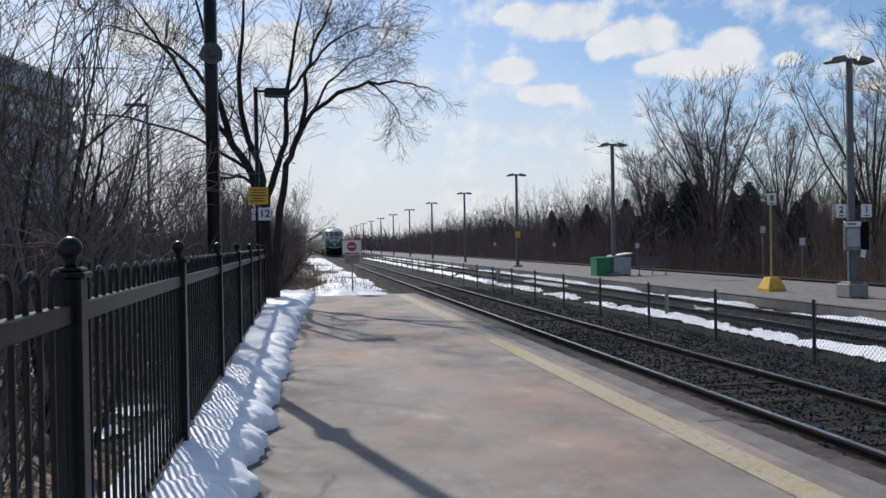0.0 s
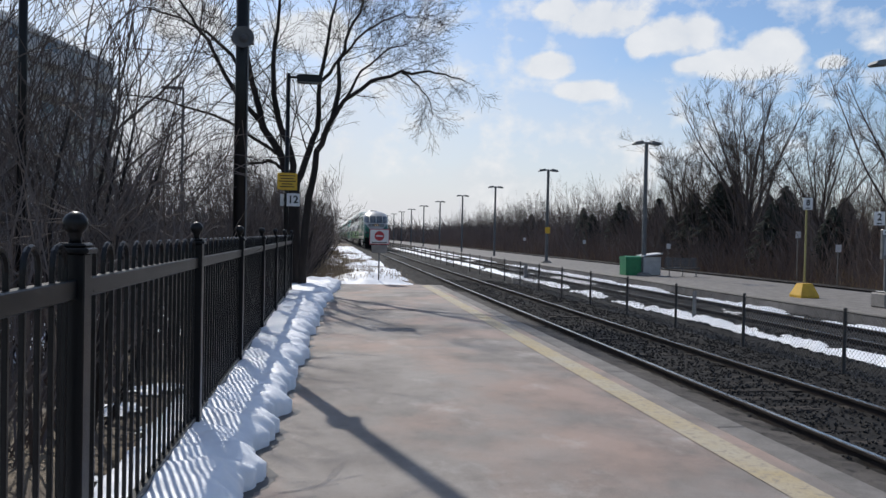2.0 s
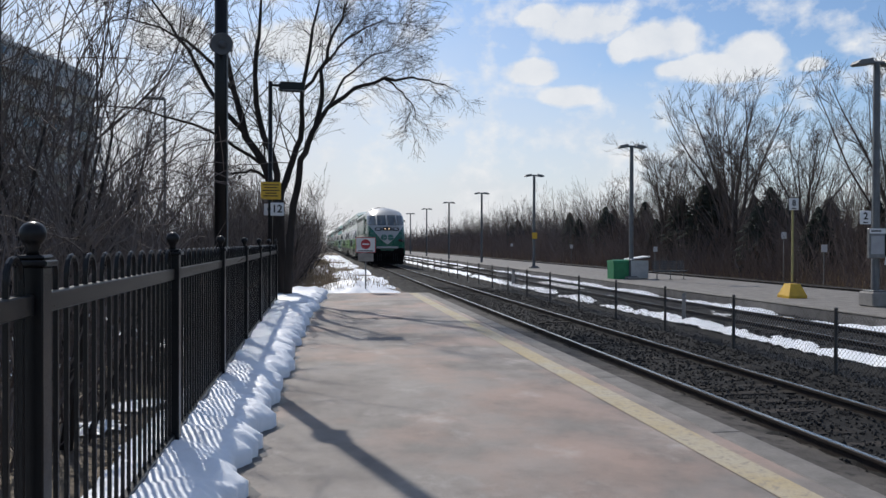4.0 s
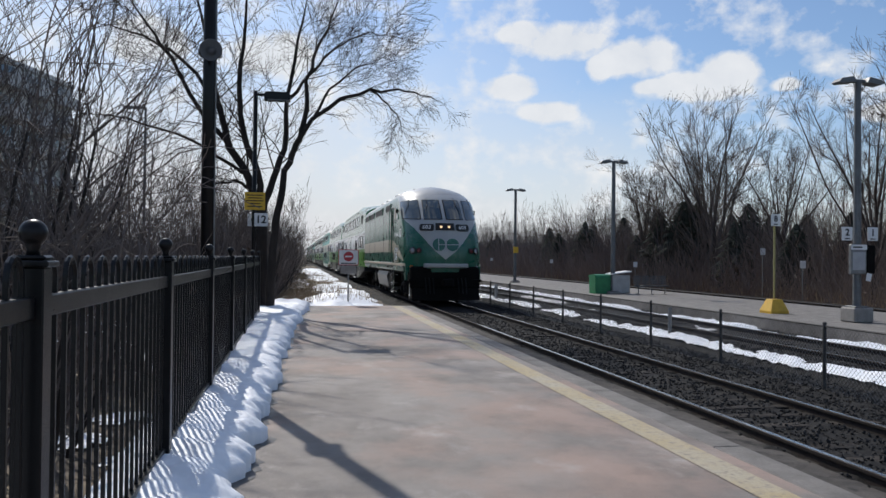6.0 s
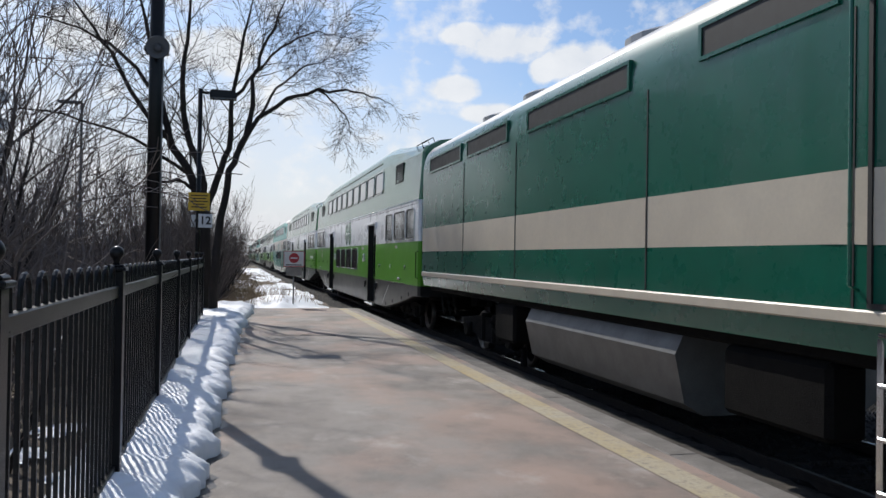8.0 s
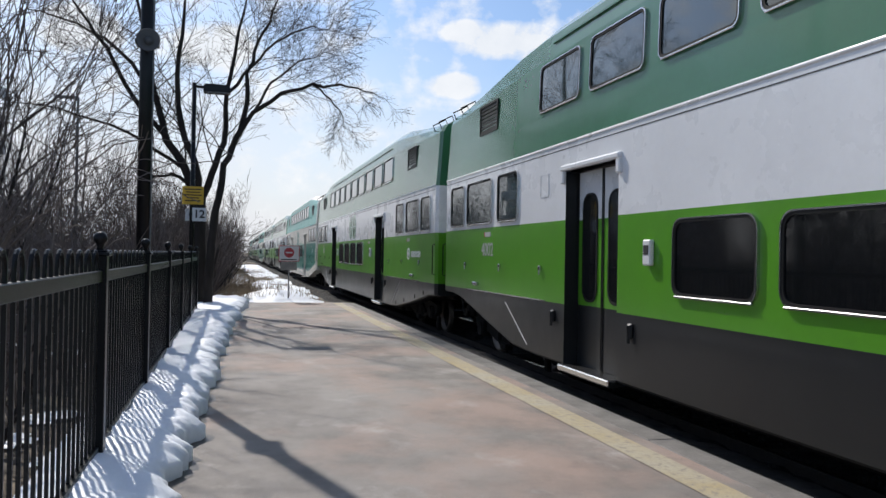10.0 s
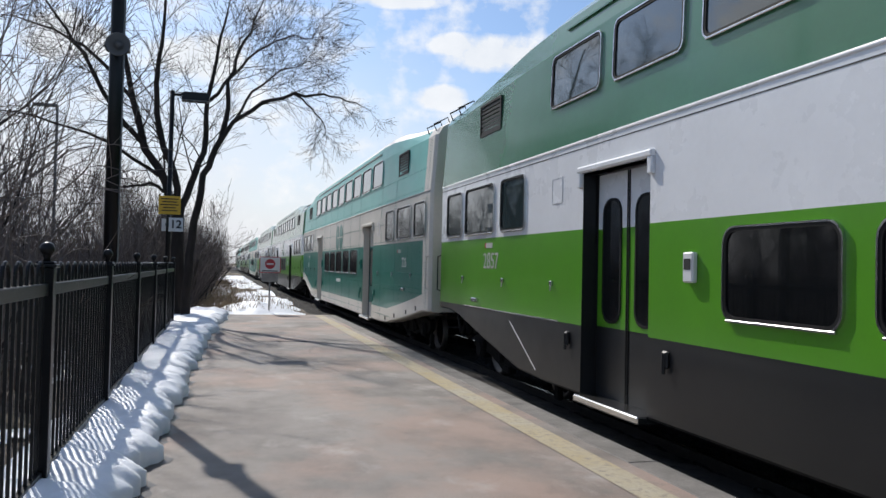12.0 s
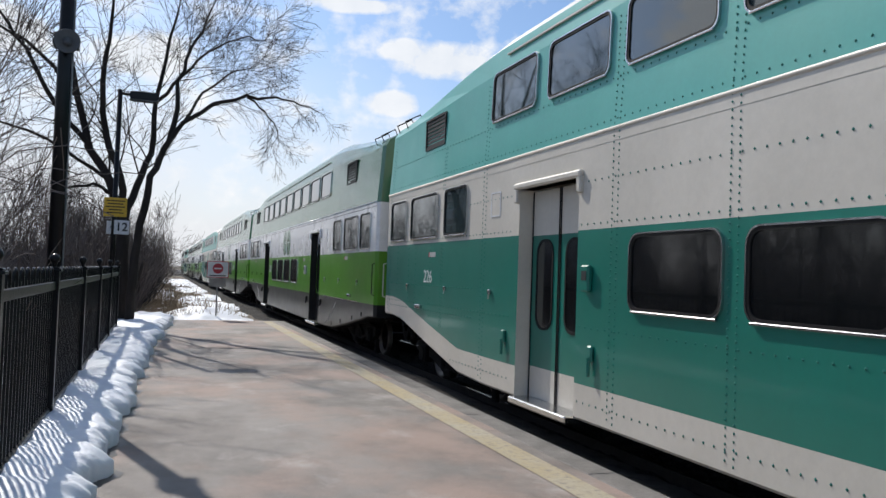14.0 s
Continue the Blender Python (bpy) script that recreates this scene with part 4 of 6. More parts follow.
def build_loco():
    car = thing("locomotive", "green, white and cream diesel passenger locomotive with lit headlights", "locomotive")
    body = part("body", loco_body(), [LOCO_GREEN, LOCO_WHITE, LOCO_CREAM, LOCO_ROOF, UNDER], car, smooth=True)
    weld(body.data)
    body.data.set_sharp_from_angle(angle=radians(38))
    # cream sweep tapering towards the nose
    for sx in (-1, 1):
        sw = Mesh()
        n = 14
        for i in range(n + 1):
            t = i / n
            s = 2.3 + t * 4.65
            hi = 1.72 + (2.65 - 1.72) * math.sin(t * math.pi / 2) ** 0.9
            lo = 1.70 + (2.09 - 1.70) * math.sin(t * math.pi / 2) ** 1.3
            sw.v.extend([(sx * 1.556, s, lo), (sx * 1.556, s, hi)])
            if i:
                a = 2 * (i - 1)
                sw.f.append((a, a + 1, a + 3, a + 2))
                sw.m.append(0)
        part("cream_sweep", sw, LOCO_CREAM, car)
    # windscreens
    for a, c in ((0.028, 0.295), (0.365, 0.90)):
        for sg in (-1, 1):
            lo, hi = 3.39, 4.21
            p = [(sg * a, lo), (sg * c, lo + (0.05 if c > 0.5 else 0)), (sg * c * (0.94 if c < 0.5 else 0.97), hi - (0.05 if c > 0.5 else 0)), (sg * a, hi)]
            rim = [(sg * (a - 0.012), lo - 0.025), (sg * (c + 0.012), lo + (0.03 if c > 0.5 else -0.025)), (sg * (c * (0.94 if c < 0.5 else 0.97) + 0.012), hi + (0.02 if c < 0.5 else -0.03)), (sg * (a - 0.012), hi + 0.025)]
            w = part("windscreen", skin_patch(rim, 0.008), RUBBER, car, smooth=True)
            part("pane", skin_patch(p, 0.016), PANE, w, smooth=True)
    for sg in (-1, 1):
        for i in range(2):
            u = sg * (0.20 + 0.36 * i)
            wp = Mesh().path([skin(u, 4.3, 0.03), skin(u * 1.05, 3.95, 0.045), skin(u * 1.3, 3.6, 0.035)], [0.014, 0.011, 0.009])
            part("wiper", wp, RUBBER, car)
    # light cluster, number boards and lamps
    cl = part("headlight_housing", skin_patch([(-0.125, 2.93), (0.125, 2.93), (0.12, 3.22), (-0.12, 3.22)], 0.02), INK, car)
    for u in (-0.045, 0.045):
        m = nose_frame(u, 3.06)
        part("headlight", Mesh().turn([(0.05, 0.022), (0.058, 0.03), (0.03, 0.04)], (0, 0, 0), 14), HEAD, car, "lit warm headlight", at=m, smooth=True)
    for sg in (-1, 1):
        m = nose_frame(sg * 0.265, 3.04)
        nb = part("number_board", Mesh().prism(rounded(-0.27, 0.27, -0.12, 0.12, 0.07), "z", 0.0, 0.03).ring(rounded(-0.29, 0.29, -0.14, 0.14, 0.08), rounded(-0.26, 0.26, -0.11, 0.11, 0.06), "z", 0.0, 0.036), INK, car, at=m)
        lettering("digits", "603", 0.22, WHITE, nb, pose(0, 0, 0.034), 0.003, 1.1, 0.004)
        for u, mt, r in ((0.43, LENS_RED, 0.085), (0.58, LENS, 0.11)):
            m = nose_frame(sg * u, 2.12)
            lp = part("ditch_light", Mesh().turn([(r + 0.035, 0.0), (r + 0.035, 0.03), (r, 0.045), (r, 0.02)], (0, 0, 0), 20), INK, car, at=m)
            part("lens", Mesh().turn([(r, 0.02), (r * 0.8, 0.04), (0.01, 0.05)], (0, 0, 0), 16), mt, lp, smooth=True)
        m = nose_frame(sg * 0.62, 1.47)
        part("marker_lamp", Mesh().turn([(0.08, 0.0), (0.08, 0.03), (0.03, 0.05)], (0, 0, 0), 14), LENS_AMBER if sg < 0 else LENS, car, at=m)
    # round emblem on the nose
    em = nose_frame(0.0, 2.36)
    g = Mesh()
    for c in (-0.27, 0.27):
        g.prism([(c + 0.255 * math.cos(2 * math.pi * i / 32), 0.25 * math.sin(2 * math.pi * i / 32)) for i in range(32)], "z", 0.012, 0.02, 0)
    g.box(-0.28, 0.55, -0.015, 0.015, 0.02, 0.024, 0, 1)
    g.box(-0.30, -0.27, -0.25, 0.25, 0.02, 0.024, 0, 1)
    g.box(-0.035, 0.035, -0.2, 0.2, 0.02, 0.024, 0, 1)
    part("round_emblem", g, [LOCO_GREEN, LOCO_WHITE], car, at=em)
    part("anticlimber", Mesh().box(-0.88, 0.88, 1.22, 1.46, 1.46, 1.62, 0.03), LOCO_WHITE, car, "white painted steel bar")
    # pilot, steps and coupler
    pl = Mesh().box(-1.40, 1.40, 1.47, 1.77, 0.65, 1.45, 0.04)
    pl.prism([(1.42, 0.65), (1.72, 0.65), (1.72, 0.18), (1.27, 0.18)], "x", -1.35, 1.35)
    for sx in (-1, 1):
        pl.box(sx * 1.1, sx * 1.46, 1.42, 1.62, 0.9, 1.0, 0.01)
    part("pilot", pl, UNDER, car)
    part("coupler", Mesh().box(-0.15, 0.15, 0.77, 1.52, 0.75, 1.0, 0.04).box(-0.2, 0.2, 0.62, 0.92, 0.72, 1.04, 0.05), UNDER, car)
    for x in (-0.8, -0.65, -0.5, 0.5, 0.65, 0.8):
        part("air_hose", Mesh().path([(x, 1.47, 1.05), (x, 1.27, 0.8), (x, 1.2, 0.55), (x, 1.12, 0.45)], [0.025] * 4), RUBBER, car)
    for sx in (-1, 1):
        part("pilot_step", Mesh().path([(sx * 1.42, 1.47, 0.35), (sx * 1.42, 1.40, 0.35), (sx * 1.42, 1.40, 0.75), (sx * 1.42, 1.47, 0.75)], [0.014] * 4).box(sx * 1.2, sx * 1.42, 1.42, 1.62, 0.34, 0.37), CHROME, car)
    # cab sides: windows, door, louvres
    for sx in (-1, 1):
        fr = Mesh().ring([(3.95, 3.45), (5.55, 3.45), (5.55, 4.02), (5.0, 4.08), (4.5, 3.95)], [(4.08, 3.51), (5.49, 3.51), (5.49, 3.96), (5.02, 4.02), (4.55, 3.89)], "x", sx * 1.545, sx * 1.575)
        w = part("cab_window", fr, LOCO_GREEN, car)
        part("pane", Mesh().prism([(4.08, 3.51), (5.49, 3.51), (5.49, 3.96), (5.02, 4.02), (4.55, 3.89)], "x", sx * 1.55, sx * 1.56), PANE_DARK, w)
        part("mullion", Mesh().box(sx * 1.55, sx * 1.585, 4.86, 5.0, 3.5, 4.0), LOCO_CREAM, w)
        dr = Mesh().ring([(5.72, 1.62), (6.45, 1.62), (6.45, 4.05), (5.72, 4.05)], [(5.76, 1.66), (6.41, 1.66), (6.41, 4.01), (5.76, 4.01)], "x", sx * 1.55, sx * 1.57)
        d = part("cab_door", dr, INK, car)
        part("pane", Mesh().prism(rounded(5.85, 6.3, 3.2, 3.9, 0.05), "x", sx * 1.552, sx * 1.562), PANE_DARK, d)
        for yy in (5.66, 6.55):
            part("hand_rail", Mesh().path([(sx * 1.55, yy, 1.75), (sx * 1.63, yy, 1.78), (sx * 1.63, yy, 3.95), (sx * 1.55, yy, 3.98)], [0.016] * 4), LOCO_GREEN, car)
        ld = Mesh()
        for yy in (5.78, 6.38):
            ld.box(sx * 1.48, sx * 1.52, yy - 0.03, yy + 0.03, 0.25, 1.55, 0.008)
        for zz in (0.3, 0.68, 1.06, 1.42):
            ld.box(sx * 1.30, sx * 1.54, 5.78, 6.38, zz, zz + 0.035, 0.008)
        part("cab_ladder", ld, CHROME, car)
        lv = Mesh().ring(rounded(3.85, 5.25, 1.66, 2.36, 0.06), rounded(3.89, 5.21, 1.70, 2.32, 0.04), "x", sx * 1.555, sx * 1.585)
        lo = part("louvre_panel", lv, LOCO_CREAM, car)
        for c in (4.1, 4.42, 4.74):
            for r in range(6):
                part("louvre", Mesh().prism([(sx * 1.557, 1.74 + r * 0.093), (sx * 1.60, 1.745 + r * 0.093), (sx * 1.557, 1.80 + r * 0.093)], "y", c, c + 0.26), CHROME, lo)
        # body side grilles, panel seams
        for a, c in ((6.75, 8.6), (10.0, 13.3), (14.2, 16.6), (17.0, 19.6)):
            gr = Mesh().ring([(a, 3.92), (c, 3.92), (c, 4.28), (a, 4.28)], [(a + 0.05, 3.96), (c - 0.05, 3.96), (c - 0.05, 4.24), (a + 0.05, 4.24)], "x", sx * 1.50, sx * 1.575)
            gg = part("radiator_grille", gr, LOCO_GREEN, car)
            part("mesh_screen", Mesh().box(sx * 1.52, sx * 1.562, a + 0.05, c - 0.05, 3.96, 4.24), INK, gg)
        for yy in (6.6, 9.6, 13.8, 16.8):
            part("panel_seam", Mesh().box(sx * 1.55, sx * 1.558, yy - 0.012, yy + 0.012, 1.62, 3.85), INK, car)
        part("sill_strip", Mesh().box(sx * 1.50, sx * 1.575, 2.1, LOCO - 0.05, 1.50, 1.61, 0.015), LOCO_CREAM, car)
        part("side_step_plate", Mesh().prism([(1.9, 1.5), (3.1, 1.5), (2.5, 1.28), (2.2, 0.95), (1.9, 0.95)], "x", sx * 1.44, sx * 1.52), LOCO_GREEN, car)
        part("mirror", Mesh().box(sx * 1.6, sx * 1.70, 3.75, 3.78, 3.70, 3.86, 0.012), UNDER, car)
        part("mirror_arm", Mesh().path([(sx * 1.5, 3.85, 3.80), (sx * 1.62, 3.77, 3.80)], [0.015, 0.015]), UNDER, car)
        if sx < 0:
            side_text = Matrix(((0, 0, -1, 0), (-1, 0, 0, 0), (0, 1, 0, 0), (0, 0, 0, 1)))
            lettering("cab_number", "603", 0.5, WHITE, car, pose(-1.556, 3.35, 2.84) @ side_text, 0.003, 1.0, 0.008)
            lettering("province_name", "Ontario", 0.26, WHITE, car, pose(-1.556, 4.42, 2.82) @ side_text, 0.003, 1.0, 0.003)
            t = Mesh().prism([(5.1 + 0.12 * math.cos(i * math.pi / 8), 2.83 + 0.12 * math.sin(i * math.pi / 8)) for i in range(16)], "x", -1.561, -1.555)
            part("side_badge", t, WHITE, car)
    # roof equipment
    part("exhaust_stack", Mesh().box(-0.5, 0.5, 9.0, 9.5, 4.85, 5.08, 0.05), UNDER, car)
    for i in range(5):
        part("horn", Mesh().tube((-0.3 + 0.15 * i, 8.0, 5.04), (-0.3 + 0.15 * i, 8.5, 5.04), 0.075, 0.03, 10).box(-0.32 + 0.15 * i, -0.28 + 0.15 * i, 8.25, 8.35, 4.85, 5.02), UNDER, car)
    for a in (11.5, 15.5, 18.0):
        part("roof_fan", Mesh().turn([(0.75, 0), (0.75, 0.14), (0.68, 0.18), (0.05, 0.12)], (0, a, 4.9), 20), LOCO_ROOF, car)
    # fuel tank and trucks
    part("fuel_tank", Mesh().prism([(-1.42, 0.95), (-1.30, 0.42), (-1.05, 0.28), (1.05, 0.28), (1.30, 0.42), (1.42, 0.95), (1.3, 1.2), (-1.3, 1.2)], "y", 9.2, 13.6), TANK, car)
    part("frame_sill", Mesh().box(-1.35, 1.35, 1.5, LOCO - 0.1, 1.15, 1.5, 0.03), UNDER, car)
    for a, c in ((7.0, 8.4), (14.2, 15.2)):
        part("equipment_box", Mesh().box(-1.4, -1.0, a, c, 0.5, 1.15, 0.05), UNDER, car)
    wheels = truck(car, 4.3) + truck(car, LOCO - 4.0)
    part("coupler", Mesh().box(-0.15, 0.15, LOCO - 0.1, LOCO + 0.45, 0.75, 1.0, 0.04), UNDER, car)
    return car, wheels


loco, loco_wheels = build_loco()
coach_g, wg = build_coach(False, "")
coach_t, wteal = build_coach(True, "226")
SEQ = "GGTGGTGGTG"
cars = [(loco, -LOCO - 0.55)]
first = {"G": coach_g, "T": coach_t}
used = set()
for i, kind in enumerate(SEQ):
    if kind in used:
        ob = copy_thing(first[kind], Matrix())
    else:
        ob = first[kind]
        used.add(kind)
    cars.append((ob, i * PITCH))

first_car, second_car = cars[1][0], cars[2][0]
lettering("car_number", "4002", 0.33, BOX_WHITE, first_car, pose(-1.503, COACH - 2.9, 1.96) @ SIDE_TEXT, 0.002)
lettering("car_number", "2857", 0.36, BOX_WHITE, second_car, pose(-1.503, COACH - 3.0, 1.98) @ SIDE_TEXT, 0.002)
bars_text(second_car, 1.50, 2.55, 1.80, 0.15, WHITE)
part("round_mark", Mesh().ring([(2.84 + 0.15 * math.cos(i * math.pi / 12), 1.88 + 0.15 * math.sin(i * math.pi / 12)) for i in range(24)], [(2.84 + 0.11 * math.cos(i * math.pi / 12), 1.88 + 0.11 * math.sin(i * math.pi / 12)) for i in range(24)], "x", -1.506, -1.499).box(-1.506, -1.499, 2.78, 2.90, 1.83, 1.93), WHITE, second_car)
tagged(first_car, "bilevel passenger coach in forest green, white and lime, behind the locomotive")
for ob in (cars[3][0],):
    bars_text(ob, 12.2, 13.2, 1.28, 0.12, WHITE)
# the leading coach has no end window at its rear
for w in [c for c in first_car.children if c.name.startswith("window") and c.location.x < 0 and abs(c.location.y - (COACH - 0.76 - 0.49)) < 0.05]:
    for o in (*w.children, w):
        bpy.data.objects.remove(o)

# where the joint behind the locomotive stands along the track
JOINT = [(0.0, 151.0), (3.0, 100.3), (6.0, 49.6), (7.6, 25.1), (10.5, -16.1), (11.0, -22.95), (12.0, -36.2), (12.5, -42.85), (13.5, -55.5), (14.0, -61.5)]


def joint_at(t):
    for (a, x), (c, y) in zip(JOINT, JOINT[1:]):
        if t <= c:
            return x + (y - x) * (t - a) / (c - a)
    return JOINT[-1][1]


def motions():
    for ob, back in cars:
        walk(ob, [(t, pose(5.4, y + back + 0.35, RAIL_Z)) for t, y in JOINT])
    # the wheels of the cars that pass close by roll along
    for ob, back in cars[:4]:
        for w in [c for c in ob.children_recursive if c.name.startswith("wheelset")]:
            x, y, z = w.matrix_basis.translation
            walk(w, [(i / 30, pose(x, y, z, math.degrees((JOINT[0][1] - joint_at(i / 30)) / 0.425))) for i in range(421)])


# ---- snow bank along the fence ----
def bank_edge(y):
    base = interp(y, [(-4, -0.95), (6, -0.82), (9, -0.70), (15, -0.55), (20, -0.35), (24, -0.10), (27.6, 0.1)])
    scallop = abs(math.sin(y * 2.1 + 1.3 * math.sin(y * 0.9))) ** 0.6
    return base + 0.10 * (scallop - 0.6) + 0.16 * smooth_noise(0.3, y, 2.3) + 0.05 * smooth_noise(1.7, y, 11)


bank = Mesh()
ny, nx = 900, 22
for j in range(ny + 1):
    y = -4 + 31.5 * j / ny
    e = bank_edge(y)
    for i in range(nx + 1):
        t = i / nx
        x = -1.78 + (e + 1.78) * t
        h = 0.10 + 0.13 * math.sin(min(1, t * 1.05) * math.pi * 0.8) + 0.05 * smooth_noise(x, y, 1.6) + (0.022 + 0.035 * t) * smooth_noise(x, y, 4.2) + 0.010 * smooth_noise(x, y, 15)
        h *= min(1.0, (1 - t) * 6.0) ** 0.36
        bank.v.append((x - 0.05 * (t > 0.99), y, 0.004 + max(0.0, h) - 0.012 * (t > 0.999)))
for j in range(ny):
    for i in range(nx):
        a = j * (nx + 1) + i
        bank.f.append((a, a + 1, a + nx + 2, a + nx + 1))
        bank.m.append(0)
# dark strip along the snow: wet concrete plus the undercut's shade, as colour
margin = Mesh()
for j in range(600):
    y = -3.9 + 31.2 * j / 599
    e = bank_edge(y)
    margin.v.extend([(e - 0.12, y, 0.003), (e + 0.015 + 0.05 * abs(smooth_noise(4.2, y, 2.3)) + 0.03 * abs(smooth_noise(9.1, y, 9.0)), y, 0.003)])
    if j:
        margin.f.append((2 * j - 2, 2 * j - 1, 2 * j + 1, 2 * j))
        margin.m.append(0)
structure("wet_margin", margin, mat("wet_shaded_concrete", (0.055, 0.048, 0.043), 0.35, second=(0.035, 0.03, 0.028), scale=6), "dark strip of wet concrete and painted undercut shade at the snow edge", "wet stain")
structure("snow_bank", bank, SNOW, "low melting snow bank along the fence foot", "snow", True)


def patch_field(name, x0, x1, y0, y1, nx, ny, base, rise, threshold, scale, seed, material, label):
    """Snow lying in patches: only the cells where a noise field is high are kept."""
    g = Mesh()
    field = {}
    for j in range(ny + 1):
        for i in range(nx + 1):
            x, y = x0 + (x1 - x0) * i / nx, y0 + (y1 - y0) * j / ny
            rim = min(1.0, 4 * min(i / nx, 1 - i / nx))
            f = smooth_noise(x, y * 0.45, scale, seed) + 0.5 * smooth_noise(x, y, scale * 3, seed) - threshold - 0.35 * (1 - rim)
            field[i, j] = (f, (x, y, base(x, y) + max(-0.03, min(rise, f * rise * 2.2))))
    ids = {}
    for j in range(ny):
        for i in range(nx):
            cs = [(i, j), (i + 1, j), (i + 1, j + 1), (i, j + 1)]
            if sum(field[c][0] > -0.02 for c in cs) >= 2:
                q = []
                for c in cs:
                    if c not in ids:
                        ids[c] = len(g.v)
                        g.v.append(field[c][1])
                    q.append(ids[c])
                g.f.append(tuple(q))
                g.m.append(0)
    return structure(name, g, material, label, "snow", True)


patch_field("snow_strip", 8.95, 9.6, -10, 120, 22, 1100, lambda x, y: ballast_height(x, y) + 0.03, 0.05, -0.22, 0.9, 3.0, SNOW, "melting strip of snow beside the track")
patch_field("snow_between_rails", 10.4, 11.7, -10, 120, 14, 700, lambda x, y: ballast_height(x, y) + 0.03, 0.06, 0.22, 0.6, 9.0, DIRTY_SNOW, "thin snow patches between the rails")
patch_field("snow_at_far_edge", 11.9, 13.4, -10, 120, 20, 800, lambda x, y: ballast_height(x, y) + 0.03, 0.08, -0.08, 0.7, 5.0, SNOW, "melting snow patches at the far platform foot")


# ground beyond the platform's end and behind the fence
def verge_height(x, y):
    z = -0.25 + 0.10 * smooth_noise(x, y, 0.5) + 0.04 * smooth_noise(x, y, 2.0)
    if y < 27.7 and x > -1.8:
        z = -0.5
    heap = math.exp(-((x - 1.2) / 1.5) ** 2 - ((y - 29.6) / 1.5) ** 2)
    return z + 0.55 * heap + max(0.0, -x - 6) * 0.02


structure("verge", grid(-40, 3.2, 90, -12, 160, 260, verge_height), SOIL, "brown verge of dead grass and litter behind the fence", "ground", True)
patch_field("snow_heap", -2.6, 3.15, 27.64, 34.5, 60, 70, lambda x, y: verge_height(x, y) + 0.012, 0.10, -0.42, 0.5, 2.0, SNOW, "ploughed heap of snow at the platform end")
patch_field("snow_track_side", 0.6, 3.15, 34.0, 120, 24, 300, lambda x, y: verge_height(x, y) + 0.03, 0.10, -0.22, 0.35, 7.0, SNOW, "strip of snow beside the tracks")
patch_field("snow_path", -2.2, 0.6, 36.0, 130, 20, 300, lambda x, y: verge_height(x, y) + 0.03, 0.08, 0.10, 0.3, 12.0, DIRTY_SNOW, "patches of snow on the dead grass")
patch_field("snow_behind_fence", -14, -1.9, -6, 40, 90, 260, lambda x, y: verge_height(x, y) + 0.03, 0.08, -0.02, 0.45, 4.0, SNOW, "patchy snow on the ground behind the fence")

# dead grass tufts on the verge
rng = random.Random(21)
gr = Mesh()
for i in range(9000):
    y = 28.5 + 60 * rng.random() ** 1.5
    x = rng.gauss(-1.0, 1.0) if rng.random() < 0.7 else rng.uniform(-6, 2.4)
    if x > 2.6:
        continue
    z = verge_height(x, y)
    h, a, r = rng.uniform(0.15, 0.55), rng.uniform(0, 6.3), rng.uniform(0.006, 0.014)
    lean = Vector((math.cos(a) * h * 0.4, math.sin(a) * h * 0.4, h))
    k = len(gr.v)
    gr.v.extend([(x - r, y, z), (x + r, y, z), (x, y + r, z), (x + lean.x, y + lean.y, z + lean.z)])
    for f in ((0, 1, 3), (1, 2, 3), (2, 0, 3)):
        gr.f.append(tuple(k + q for q in f))
        gr.m.append(0)
structure("dead_grass", gr, STRAW, "pale dead winter grass in tufts", "grass", kind="stuff")

# dark joint lines in the platform paving
cr = Mesh()
pts = [(-0.25, 21.6), (0.2, 19.8), (0.58, 18.4), (0.9, 18.35), (1.68, 18.2)]
for (xa, ya), (xb, yb) in zip(pts, pts[1:]):
    d = Vector((xb - xa, yb - ya, 0)).normalized()
    n = Vector((-d.y, d.x, 0)) * (0.04 if xa < 0.8 else 0.09)
    cr.face([(xa - n.x, ya - n.y, 0.004), (xb - n.x, yb - n.y, 0.004), (xb + n.x, yb + n.y, 0.004), (xa + n.x, ya + n.y, 0.004)])
structure("paving_seam", cr, mat("tar_seam", (0.035, 0.03, 0.03), 0.8), "dark tarred seam in the platform paving", "seam")

# sleepers under the near tracks
tie = Mesh().box(-1.3, 1.3, -0.11, 0.11, -0.16, 0.0, 0.015).data("sleeper", TIE)
plate = Mesh().box(-0.13, 0.13, -0.09, 0.09, 0.0, 0.025, 0.006).data("tie_plate", RUST)
for c, y0, n in ((TRACKS[0], 1.5, 120), (TRACKS[1], 4.0, 120)):
    bed = thing("sleepers", "row of old timber sleepers half sunk in dark ballast", "sleepers", kind="structure")
    for i in range(n):
        y = y0 + 0.53 * i + rng.uniform(-0.02, 0.02)
        part("sleeper", tie, None, bed, at=pose(c + rng.uniform(-0.03, 0.03), y, -0.268 + rng.uniform(-0.012, 0.010), 0, 0, rng.uniform(-0.6, 0.6)))


# ---- steel picket fence ----
FX = -1.40
fence = thing("picket_fence", "black steel picket fence with hooped tops and ball-capped posts", "fence")
hoop = Mesh()
hw = 0.075
arch = [(-hw, 1.59)] + [(-hw * math.cos(math.pi * i / 8), 1.61 + 0.08 * math.sin(math.pi * i / 8)) for i in range(9)] + [(hw, 1.59)]
hoop.path([(0, a, z) for a, z in arch], [0.0125] * len(arch), 6)
for s in (-hw, hw):
    hoop.box(-0.0105, 0.0105, s - 0.0105, s + 0.0105, 0.05, 1.605, 0.003)
hoop = hoop.data("hooped_picket", BLACK)
